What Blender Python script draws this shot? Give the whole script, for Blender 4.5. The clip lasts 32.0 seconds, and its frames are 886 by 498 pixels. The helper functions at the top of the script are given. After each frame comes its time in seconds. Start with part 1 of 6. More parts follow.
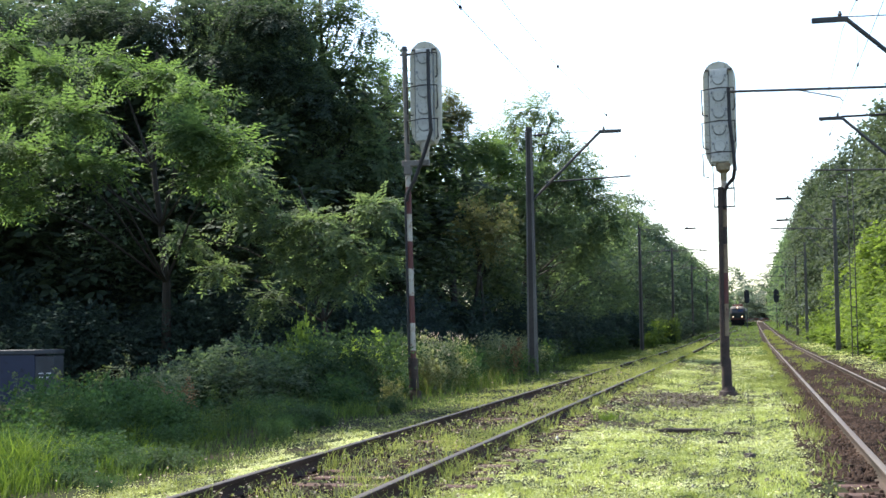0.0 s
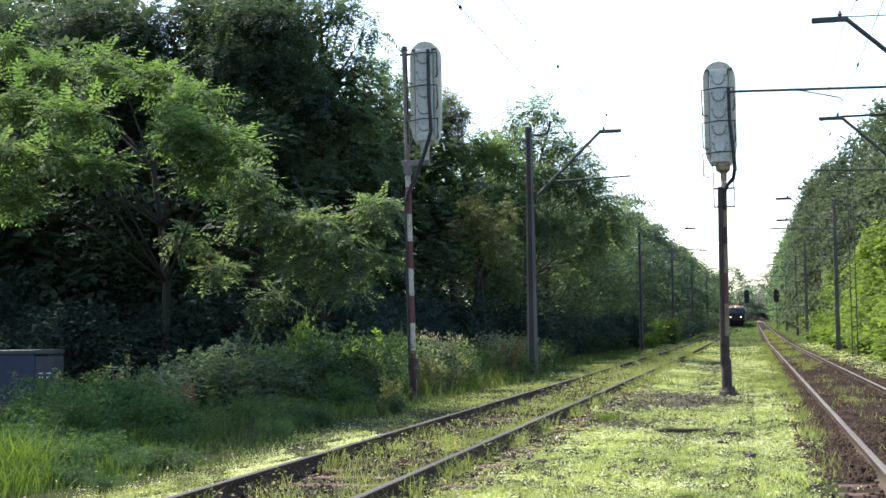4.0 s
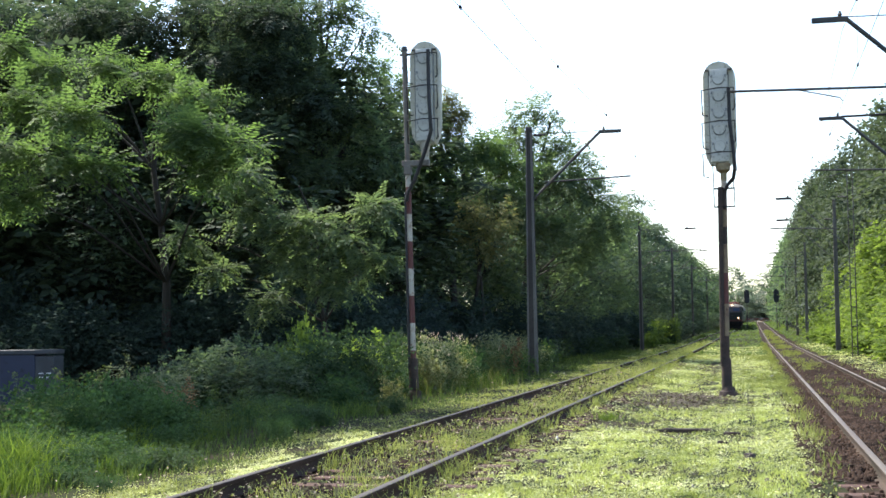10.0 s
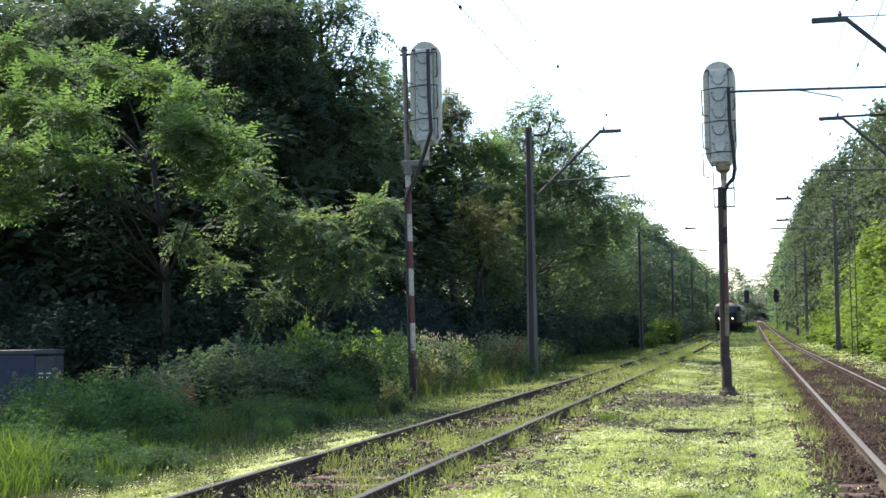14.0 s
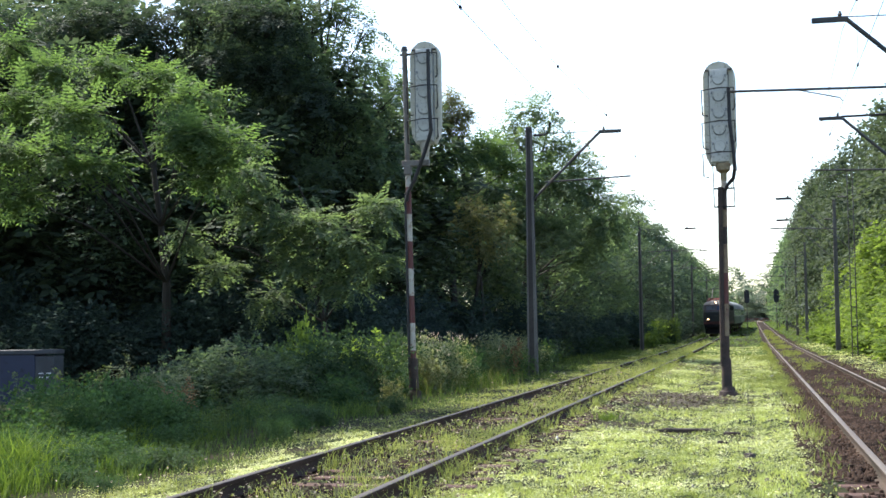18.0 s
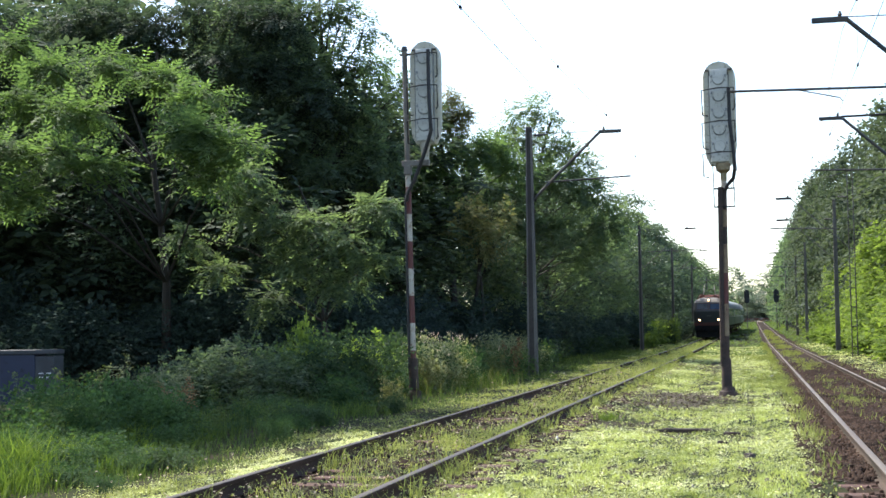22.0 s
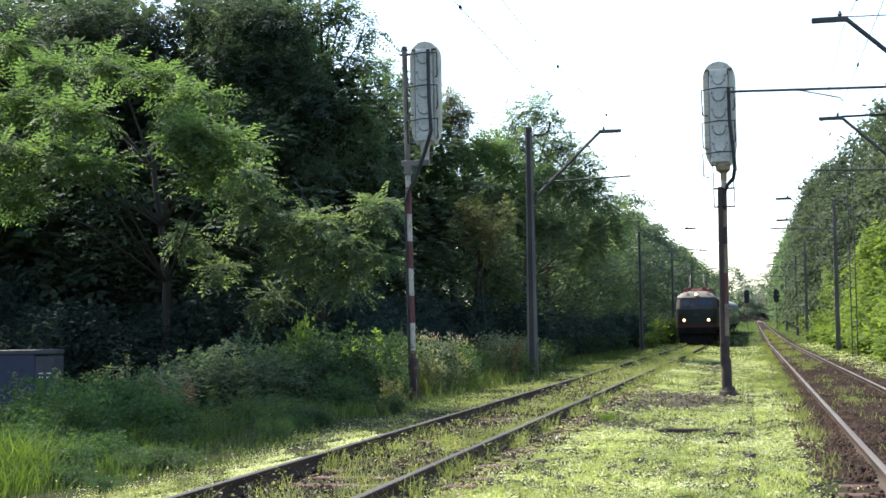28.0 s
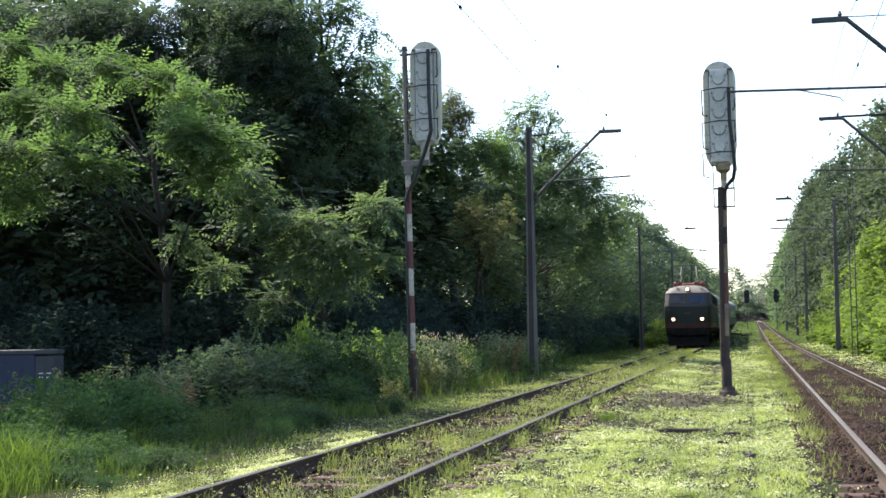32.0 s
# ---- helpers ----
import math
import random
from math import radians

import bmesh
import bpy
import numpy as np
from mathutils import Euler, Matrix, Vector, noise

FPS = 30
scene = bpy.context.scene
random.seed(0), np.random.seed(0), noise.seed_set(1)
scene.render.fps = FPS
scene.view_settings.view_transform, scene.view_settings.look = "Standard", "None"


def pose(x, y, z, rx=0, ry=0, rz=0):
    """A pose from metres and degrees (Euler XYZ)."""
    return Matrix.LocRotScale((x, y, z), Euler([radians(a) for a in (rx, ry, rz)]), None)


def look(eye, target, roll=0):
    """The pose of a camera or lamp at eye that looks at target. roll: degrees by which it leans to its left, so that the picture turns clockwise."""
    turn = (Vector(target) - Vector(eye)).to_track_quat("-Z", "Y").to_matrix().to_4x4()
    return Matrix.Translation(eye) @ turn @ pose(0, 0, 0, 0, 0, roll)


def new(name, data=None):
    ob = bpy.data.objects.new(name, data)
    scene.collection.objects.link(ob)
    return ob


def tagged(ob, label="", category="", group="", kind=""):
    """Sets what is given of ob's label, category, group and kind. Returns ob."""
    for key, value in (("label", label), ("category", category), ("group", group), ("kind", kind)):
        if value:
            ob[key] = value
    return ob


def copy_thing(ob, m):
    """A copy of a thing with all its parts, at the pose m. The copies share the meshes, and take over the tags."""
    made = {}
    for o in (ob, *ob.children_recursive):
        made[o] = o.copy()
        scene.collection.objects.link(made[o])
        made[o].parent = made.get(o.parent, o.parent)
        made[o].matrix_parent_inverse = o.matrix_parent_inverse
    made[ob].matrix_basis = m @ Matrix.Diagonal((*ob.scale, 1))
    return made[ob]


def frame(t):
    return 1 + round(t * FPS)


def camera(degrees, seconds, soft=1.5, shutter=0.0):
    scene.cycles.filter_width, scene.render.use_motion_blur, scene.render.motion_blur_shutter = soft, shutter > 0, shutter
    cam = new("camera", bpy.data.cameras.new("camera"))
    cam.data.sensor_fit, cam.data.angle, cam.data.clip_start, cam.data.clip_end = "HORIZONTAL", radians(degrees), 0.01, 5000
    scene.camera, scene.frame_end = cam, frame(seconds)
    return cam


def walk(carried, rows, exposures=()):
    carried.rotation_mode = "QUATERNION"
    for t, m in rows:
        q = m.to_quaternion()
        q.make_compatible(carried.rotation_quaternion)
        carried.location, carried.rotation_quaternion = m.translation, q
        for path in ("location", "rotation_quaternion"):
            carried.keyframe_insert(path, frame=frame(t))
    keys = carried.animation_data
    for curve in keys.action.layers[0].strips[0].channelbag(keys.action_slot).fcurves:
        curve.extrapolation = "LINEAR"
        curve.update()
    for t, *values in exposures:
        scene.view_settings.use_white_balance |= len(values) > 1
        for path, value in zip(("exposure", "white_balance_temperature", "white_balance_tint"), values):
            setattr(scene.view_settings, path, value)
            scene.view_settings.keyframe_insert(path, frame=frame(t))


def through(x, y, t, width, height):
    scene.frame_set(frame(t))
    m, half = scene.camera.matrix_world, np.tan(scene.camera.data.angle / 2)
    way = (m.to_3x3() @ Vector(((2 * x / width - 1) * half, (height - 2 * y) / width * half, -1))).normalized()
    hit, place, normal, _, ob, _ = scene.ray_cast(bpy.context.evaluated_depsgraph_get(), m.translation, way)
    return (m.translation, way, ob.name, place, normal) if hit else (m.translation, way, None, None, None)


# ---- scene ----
# The camera stands still beside the line, 1.5 m over the grass. y runs along the rails, x to the right of them.
cam = camera(36.0, 32.0, soft=1.6)
EYE = Vector((0, 0, 1.51))
YAW, PITCH = 0.2224, 0.0596
AIM = EYE + Vector((-math.sin(YAW) * math.cos(PITCH), math.cos(YAW) * math.cos(PITCH), math.sin(PITCH)))
STAND = look(EYE, AIM, -0.865)
walk(cam, [(0, STAND), (32, STAND)])

# ---- world, sun, exposure ----
SUN_ELEV, SUN_AZ = 54.0, -58.0          # azimuth from the rails' far end, negative to the left
world = bpy.data.worlds.new("sky")
scene.world = world
world.use_nodes = True
sky = world.node_tree.nodes.new("ShaderNodeTexSky")
sky.sky_type, sky.sun_disc = "NISHITA", False
sky.sun_elevation, sky.sun_rotation = radians(SUN_ELEV), radians(SUN_AZ)
sky.air_density, sky.dust_density = 1.0, 1.3
bg = world.node_tree.nodes["Background"]
bg.inputs["Strength"].default_value = 0.15
world.node_tree.links.new(sky.outputs[0], bg.inputs["Color"])
sun_data = bpy.data.lights.new("sun", "SUN")
sun_data.energy, sun_data.angle, sun_data.color = 4.0, radians(0.6), (1.0, 0.95, 0.86)
sun = new("sun", sun_data)
_s = Vector((math.sin(radians(SUN_AZ)) * math.cos(radians(SUN_ELEV)), math.cos(radians(SUN_AZ)) * math.cos(radians(SUN_ELEV)), math.sin(radians(SUN_ELEV))))
sun.matrix_world = look(_s * 100, (0, 0, 0))
scene.view_settings.exposure = 1.5


# ---- materials ----
def mat(name, base, rough=0.7, metal=0.0, second=None, scale=6.0, fine=60.0, bump=0.2, third=None, stretch=None, mix=0.5, spec=0.4):
    """A surface with two colours mixed by a broad noise, a third by a fine one, and fine relief."""
    m = bpy.data.materials.new(name)
    m.use_nodes = True
    nt = m.node_tree
    b = nt.nodes["Principled BSDF"]
    b.inputs["Roughness"].default_value, b.inputs["Metallic"].default_value = rough, metal
    b.inputs["Specular IOR Level"].default_value = spec
    tc = nt.nodes.new("ShaderNodeTexCoord")
    src = tc.outputs["Object"]
    if stretch:
        mp = nt.nodes.new("ShaderNodeMapping")
        mp.inputs["Scale"].default_value = stretch
        nt.links.new(src, mp.inputs[0])
        src = mp.outputs[0]
    second = second or tuple(c * 0.7 for c in base)
    third = third or tuple(c * 0.5 for c in base)

    def noise_of(sc, detail):
        n = nt.nodes.new("ShaderNodeTexNoise")
        n.inputs["Scale"].default_value, n.inputs["Detail"].default_value = sc, detail
        nt.links.new(src, n.inputs["Vector"])
        return n.outputs[0]

    def ramp(value, lo, hi):
        r = nt.nodes.new("ShaderNodeMapRange")
        r.inputs[1].default_value, r.inputs[2].default_value = lo, hi
        nt.links.new(value, r.inputs[0])
        return r.outputs[0]

    def blend(fac, a, c):
        x = nt.nodes.new("ShaderNodeMix")
        x.data_type = "RGBA"
        nt.links.new(fac, x.inputs[0])
        for v, i in ((a, 6), (c, 7)):
            if isinstance(v, tuple):
                x.inputs[i].default_value = (*v, 1)
            else:
                nt.links.new(v, x.inputs[i])
        return x.outputs[2]

    broad, grain = noise_of(scale, 4), noise_of(fine, 3)
    col = blend(ramp(broad, mix - 0.12, mix + 0.12), base, second)
    col = blend(ramp(grain, 0.56, 0.72), col, third)
    nt.links.new(col, b.inputs["Base Color"])
    bp = nt.nodes.new("ShaderNodeBump")
    bp.inputs["Strength"].default_value, bp.inputs["Distance"].default_value = bump, 0.01
    nt.links.new(grain, bp.inputs["Height"])
    nt.links.new(bp.outputs[0], b.inputs["Normal"])
    return m


def leaf_mat(name, dark, light, through=0.45, rough=0.65, tint=None, gloss=0.12):
    """Leaves: each takes its own shade between two greens; light shines through them."""
    m = bpy.data.materials.new(name)
    m.use_nodes = True
    nt = m.node_tree
    b = nt.nodes["Principled BSDF"]
    b.inputs["Roughness"].default_value = rough
    b.inputs["Specular IOR Level"].default_value = gloss
    geo = nt.nodes.new("ShaderNodeNewGeometry")
    info = nt.nodes.new("ShaderNodeObjectInfo")
    tc = nt.nodes.new("ShaderNodeTexCoord")
    n = nt.nodes.new("ShaderNodeTexNoise")
    n.inputs["Scale"].default_value, n.inputs["Detail"].default_value = 0.7, 2
    nt.links.new(tc.outputs["Object"], n.inputs["Vector"])
    add = nt.nodes.new("ShaderNodeMath")
    add.operation = "MULTIPLY_ADD"
    nt.links.new(geo.outputs["Random Per Island"], add.inputs[0])
    add.inputs[1].default_value = 0.5
    nt.links.new(n.outputs[0], add.inputs[2])
    add2 = nt.nodes.new("ShaderNodeMath")
    add2.operation = "MULTIPLY_ADD"
    nt.links.new(info.outputs["Random"], add2.inputs[0])
    add2.inputs[1].default_value = 0.3
    nt.links.new(add.outputs[0], add2.inputs[2])
    r = nt.nodes.new("ShaderNodeMapRange")
    r.inputs[1].default_value, r.inputs[2].default_value = 0.45, 1.25
    nt.links.new(add2.outputs[0], r.inputs[0])
    x = nt.nodes.new("ShaderNodeMix")
    x.data_type = "RGBA"
    nt.links.new(r.outputs[0], x.inputs[0])
    x.inputs[6].default_value, x.inputs[7].default_value = (*dark, 1), (*light, 1)
    nt.links.new(x.outputs[2], b.inputs["Base Color"])
    t = nt.nodes.new("ShaderNodeBsdfTranslucent")
    y = nt.nodes.new("ShaderNodeMix")
    y.data_type, y.blend_type = "RGBA", "MULTIPLY"
    y.inputs[0].default_value = 1.0
    nt.links.new(x.outputs[2], y.inputs[6])
    y.inputs[7].default_value = (*(tint or (1.32, 1.32, 0.72)), 1)
    nt.links.new(y.outputs[2], t.inputs["Color"])
    ms = nt.nodes.new("ShaderNodeMixShader")
    ms.inputs[0].default_value = through
    nt.links.new(b.outputs[0], ms.inputs[1])
    nt.links.new(t.outputs[0], ms.inputs[2])
    nt.links.new(ms.outputs[0], nt.nodes["Material Output"].inputs[0])
    return m


def glow(name, colour, strength):
    m = bpy.data.materials.new(name)
    m.use_nodes = True
    b = m.node_tree.nodes["Principled BSDF"]
    b.inputs["Emission Color"].default_value, b.inputs["Emission Strength"].default_value = (*colour, 1), strength
    return m


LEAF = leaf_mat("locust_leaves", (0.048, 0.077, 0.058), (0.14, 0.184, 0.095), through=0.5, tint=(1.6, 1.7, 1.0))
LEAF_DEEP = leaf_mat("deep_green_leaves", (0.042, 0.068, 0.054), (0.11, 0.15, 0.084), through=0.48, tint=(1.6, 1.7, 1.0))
# Lighter copy of the locust leaves: sunlight on the front boughs, set in colour
LEAF_SUNLIT = leaf_mat("sunlit_locust_leaves", (0.046, 0.08, 0.044), (0.14, 0.202, 0.08), through=0.48, tint=(1.5, 1.65, 0.9))
# Bluish dark green: the deep shade under the trees is part of the colour
LEAF_DEEP_SHADE = leaf_mat("deep_shade_leaves", (0.024, 0.039, 0.040), (0.052, 0.077, 0.062), through=0.3, tint=(1.1, 1.2, 0.95), gloss=0.03)
LEAF_TURNING = leaf_mat("turning_leaves", (0.055, 0.085, 0.045), (0.20, 0.195, 0.09), through=0.45, tint=(1.45, 1.4, 0.85))
LEAF_MAPLE = leaf_mat("dull_maple_leaves", (0.023, 0.038, 0.031), (0.093, 0.12, 0.068), through=0.35, tint=(1.3, 1.35, 0.85))
# Inner trees: the wood's own shade is mixed into these greens
LEAF_WOOD_SHADE = leaf_mat("wood_shade_leaves", (0.027, 0.044, 0.037), (0.08, 0.108, 0.062), through=0.4, tint=(1.3, 1.4, 0.95))
# Darker copy of the locust leaves, with the slope's shade in its colour
LEAF_SHADED = leaf_mat("shaded_locust_leaves", (0.034, 0.055, 0.049), (0.105, 0.142, 0.082), through=0.42, tint=(1.35, 1.45, 0.95))
LEAF_BRIGHT = leaf_mat("young_leaves", (0.065, 0.11, 0.028), (0.19, 0.255, 0.062), through=0.48, tint=(1.45, 1.5, 0.8))
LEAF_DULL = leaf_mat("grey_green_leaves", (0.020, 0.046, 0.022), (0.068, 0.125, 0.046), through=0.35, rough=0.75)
LEAF_SEEDING = leaf_mat("pale_seeding_leaves", (0.10, 0.125, 0.07), (0.32, 0.34, 0.21), through=0.4, rough=0.75)
# Missing tree shade over these bushes is put into darker leaves
LEAF_BANK = leaf_mat("shaded_bush_leaves", (0.020, 0.040, 0.024), (0.06, 0.10, 0.046), through=0.35, rough=0.75)
LEAF_MUGWORT = leaf_mat("grey_mugwort_leaves", (0.045, 0.066, 0.046), (0.145, 0.178, 0.118), through=0.35, rough=0.75)
# Distance haze painted into the leaf colour of the farthest trees
LEAF_HAZE = leaf_mat("hazy_far_leaves", (0.085, 0.12, 0.11), (0.16, 0.20, 0.18), through=0.55, rough=0.7)
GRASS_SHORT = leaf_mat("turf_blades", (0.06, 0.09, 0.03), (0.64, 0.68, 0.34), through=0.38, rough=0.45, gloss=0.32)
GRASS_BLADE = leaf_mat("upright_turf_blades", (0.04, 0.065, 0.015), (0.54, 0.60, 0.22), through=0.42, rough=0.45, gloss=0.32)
GRASS_MEDIUM = leaf_mat("weedy_grass", (0.085, 0.12, 0.04), (0.27, 0.30, 0.11), through=0.45, gloss=0.2)
GRASS_LUSH = leaf_mat("lush_grass", (0.04, 0.078, 0.016), (0.17, 0.24, 0.05), through=0.5)
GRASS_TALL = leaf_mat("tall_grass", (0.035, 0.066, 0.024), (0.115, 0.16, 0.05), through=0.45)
GRASS_DRY = leaf_mat("dry_grass", (0.09, 0.11, 0.04), (0.24, 0.23, 0.11), through=0.4, tint=(1.2, 1.2, 0.6))
BARK = mat("bark", (0.036, 0.031, 0.026), 0.9, scale=3, fine=25, bump=0.8, stretch=(1, 1, 0.25))
SOIL = mat("soil_and_moss", (0.022, 0.03, 0.01), 0.95, second=(0.04, 0.034, 0.021), third=(0.016, 0.014, 0.01), scale=0.9, fine=22, bump=0.9, mix=0.56, spec=0.05)
BALLAST = mat("brown_ballast", (0.022, 0.014, 0.012), 0.95, second=(0.028, 0.021, 0.014), third=(0.05, 0.037, 0.032), scale=2, fine=28, bump=1.0, spec=0.05)
STONE = leaf_mat("ballast_stone", (0.006, 0.004, 0.0032), (0.055, 0.034, 0.024), through=0.0, rough=0.9)
RUST = mat("rusty_rail_side", (0.065, 0.04, 0.03), 0.9, second=(0.04, 0.027, 0.022), scale=3, fine=50, bump=0.4, spec=0.1)
RUST_PALE = mat("pale_brown_rail_side", (0.066, 0.047, 0.035), 0.9, second=(0.04, 0.031, 0.022), scale=3, fine=50, bump=0.3, spec=0.2, stretch=(1, 0.3, 1))
RAIL_TOP = mat("worn_rail_head", (0.115, 0.094, 0.066), 0.6, 0.1, second=(0.08, 0.058, 0.043), scale=2, fine=60, bump=0.05, stretch=(1, 0.15, 1))
RAIL_TOP_RUSTY = mat("dull_rail_head", (0.055, 0.042, 0.036), 0.6, 0.2, second=(0.035, 0.026, 0.022), scale=2, fine=60, bump=0.05, stretch=(1, 0.15, 1))
TIMBER = mat("weathered_sleeper", (0.088, 0.045, 0.033), 0.95, second=(0.058, 0.033, 0.026), third=(0.04, 0.024, 0.02), scale=3, fine=30, bump=0.8, stretch=(0.3, 4, 4))
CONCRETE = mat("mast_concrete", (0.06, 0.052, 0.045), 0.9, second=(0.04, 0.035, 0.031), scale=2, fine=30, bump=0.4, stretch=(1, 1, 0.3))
# Lighter copy of the mast concrete, with sunlight in its colour
CONCRETE_PALE = mat("lit_mast_concrete", (0.16, 0.147, 0.13), 0.9, second=(0.10, 0.09, 0.08), scale=2, fine=30, bump=0.4, stretch=(1, 1, 0.3))
STEEL_DARK = mat("dark_painted_steel", (0.045, 0.05, 0.055), 0.6, 0.3, second=(0.07, 0.06, 0.05), scale=4)
RUSSET = leaf_mat("russet_seed", (0.12, 0.065, 0.035), (0.24, 0.15, 0.08), through=0.3, tint=(1.2, 0.9, 0.6))
SEED_HEAD = leaf_mat("pale_seed_heads", (0.22, 0.19, 0.13), (0.62, 0.50, 0.42), through=0.35, tint=(1.1, 1.0, 0.9))
LITTER = leaf_mat("dead_stalks", (0.06, 0.048, 0.035), (0.15, 0.125, 0.095), through=0.1, tint=(1, 0.9, 0.8))
STEEL_DULL = mat("dull_grey_steel", (0.10, 0.105, 0.10), 0.8, 0.1, second=(0.07, 0.065, 0.055), scale=4)
WIRE = mat("wire", (0.03, 0.03, 0.03), 0.8, 0.0, spec=0.1)
GREY_RIM = mat("grey_rim", (0.27, 0.285, 0.285), 0.7)
POLE_TAN = mat("grimy_cream_paint", (0.22, 0.165, 0.10), 0.8, second=(0.14, 0.09, 0.06), third=(0.10, 0.055, 0.04), scale=5, fine=14, bump=0.2)
SHELL = mat("grey_white_shell", (0.50, 0.49, 0.44), 0.6, second=(0.42, 0.41, 0.36), third=(0.30, 0.29, 0.25), scale=2.5, fine=14, bump=0.05)
SHELL_SIDE = mat("cream_shell_side", (0.48, 0.46, 0.38), 0.6, second=(0.40, 0.37, 0.28), third=(0.28, 0.25, 0.19), scale=3, fine=16, bump=0.05)
POLE_WHITE = mat("flaking_white_paint", (0.42, 0.39, 0.33), 0.7, second=(0.32, 0.28, 0.22), third=(0.18, 0.10, 0.06), scale=4, fine=14, bump=0.2)
POLE_RED = mat("faded_red_paint", (0.10, 0.028, 0.024), 0.7, second=(0.10, 0.035, 0.03), third=(0.08, 0.05, 0.04), scale=4, fine=14, bump=0.2)
POLE_BASE = mat("rusty_pole_base", (0.032, 0.024, 0.021), 0.85, second=(0.06, 0.038, 0.029), scale=4, fine=20)
POLE_GREY = mat("grey_weathered_tube", (0.19, 0.17, 0.145), 0.75, second=(0.12, 0.105, 0.09), scale=3, fine=20)
OCHRE = mat("stained_cast_joint", (0.30, 0.25, 0.15), 0.8, second=(0.20, 0.13, 0.07), scale=9, fine=30)
CABLE = mat("black_cable", (0.018, 0.018, 0.02), 0.55, scale=3)
LOCO_GREEN = mat("dark_green_paint", (0.017, 0.022, 0.016), 0.6, second=(0.018, 0.018, 0.014), third=(0.022, 0.018, 0.015), scale=1.2, fine=8, bump=0.03)
LOCO_UPPER = mat("grey_green_paint", (0.062, 0.056, 0.047), 0.6, second=(0.05, 0.045, 0.038), third=(0.05, 0.045, 0.04), scale=1.2, fine=8, bump=0.03)
LOCO_STRIPE = mat("maroon_stripe", (0.085, 0.026, 0.021), 0.5, scale=2, fine=10, bump=0.03)
LOCO_ROOF = mat("pale_dusty_roof", (0.15, 0.132, 0.112), 0.7, second=(0.11, 0.096, 0.082), third=(0.08, 0.062, 0.05), scale=1.5, fine=9, bump=0.1)
ROOF_GEAR = mat("red_oxide_gear", (0.22, 0.06, 0.045), 0.7, second=(0.12, 0.05, 0.04), scale=4)
CHASSIS = mat("black_chassis", (0.012, 0.012, 0.013), 0.85, second=(0.02, 0.017, 0.015), scale=3, spec=0.1)
# Pale grey carries the highlights seen along the raised arms
PANTO = mat("glinting_pantograph_tube", (0.34, 0.32, 0.29), 0.6, 0.2, second=(0.24, 0.2, 0.18), scale=5)
GLASS = mat("dark_cab_glass", (0.035, 0.05, 0.085), 0.12, second=(0.03, 0.045, 0.07), scale=1, bump=0.0, spec=0.35)
# The left pane's grey reflection is painted as its base colour
GLASS_REFLECTING = mat("reflecting_cab_glass", (0.11, 0.105, 0.095), 0.3, second=(0.05, 0.05, 0.05), scale=1, bump=0.0, spec=0.25)
COACH_SIDE = mat("green_coach_side", (0.10, 0.16, 0.09), 0.5, second=(0.12, 0.17, 0.11), scale=1, fine=9, bump=0.03)
COACH_CREAM = mat("cream_band", (0.55, 0.55, 0.46), 0.5, scale=1, fine=9, bump=0.03)
COACH_ROOF = mat("grey_coach_roof", (0.30, 0.32, 0.31), 0.6, second=(0.24, 0.25, 0.24), scale=1, fine=9, bump=0.05)
LAMP_WARM = glow("headlamp_light", (1.0, 0.56, 0.27), 2.6)
CABINET_BLUE = mat("dark_blue_sheet", (0.02, 0.026, 0.055), 0.6, second=(0.016, 0.02, 0.045), scale=2, fine=12, bump=0.05)
CABINET_GREY = mat("grey_sheet", (0.05, 0.053, 0.06), 0.7, second=(0.038, 0.04, 0.045), scale=2, fine=12, bump=0.05)
PAINT_MARK = mat("white_marks", (0.6, 0.6, 0.6), 0.7)
BARRIER_RED = mat("barrier_red", (0.25, 0.05, 0.04), 0.7)
BARRIER_WHITE = mat("barrier_white", (0.36, 0.34, 0.31), 0.7)
PALE_STONE = mat("pale_litter", (0.45, 0.43, 0.40), 0.9)
HEAD_BLACK = mat("black_signal_board", (0.02, 0.022, 0.025), 0.7)
RED_LIGHT = glow("red_signal_light", (1.0, 0.08, 0.03), 2.0)


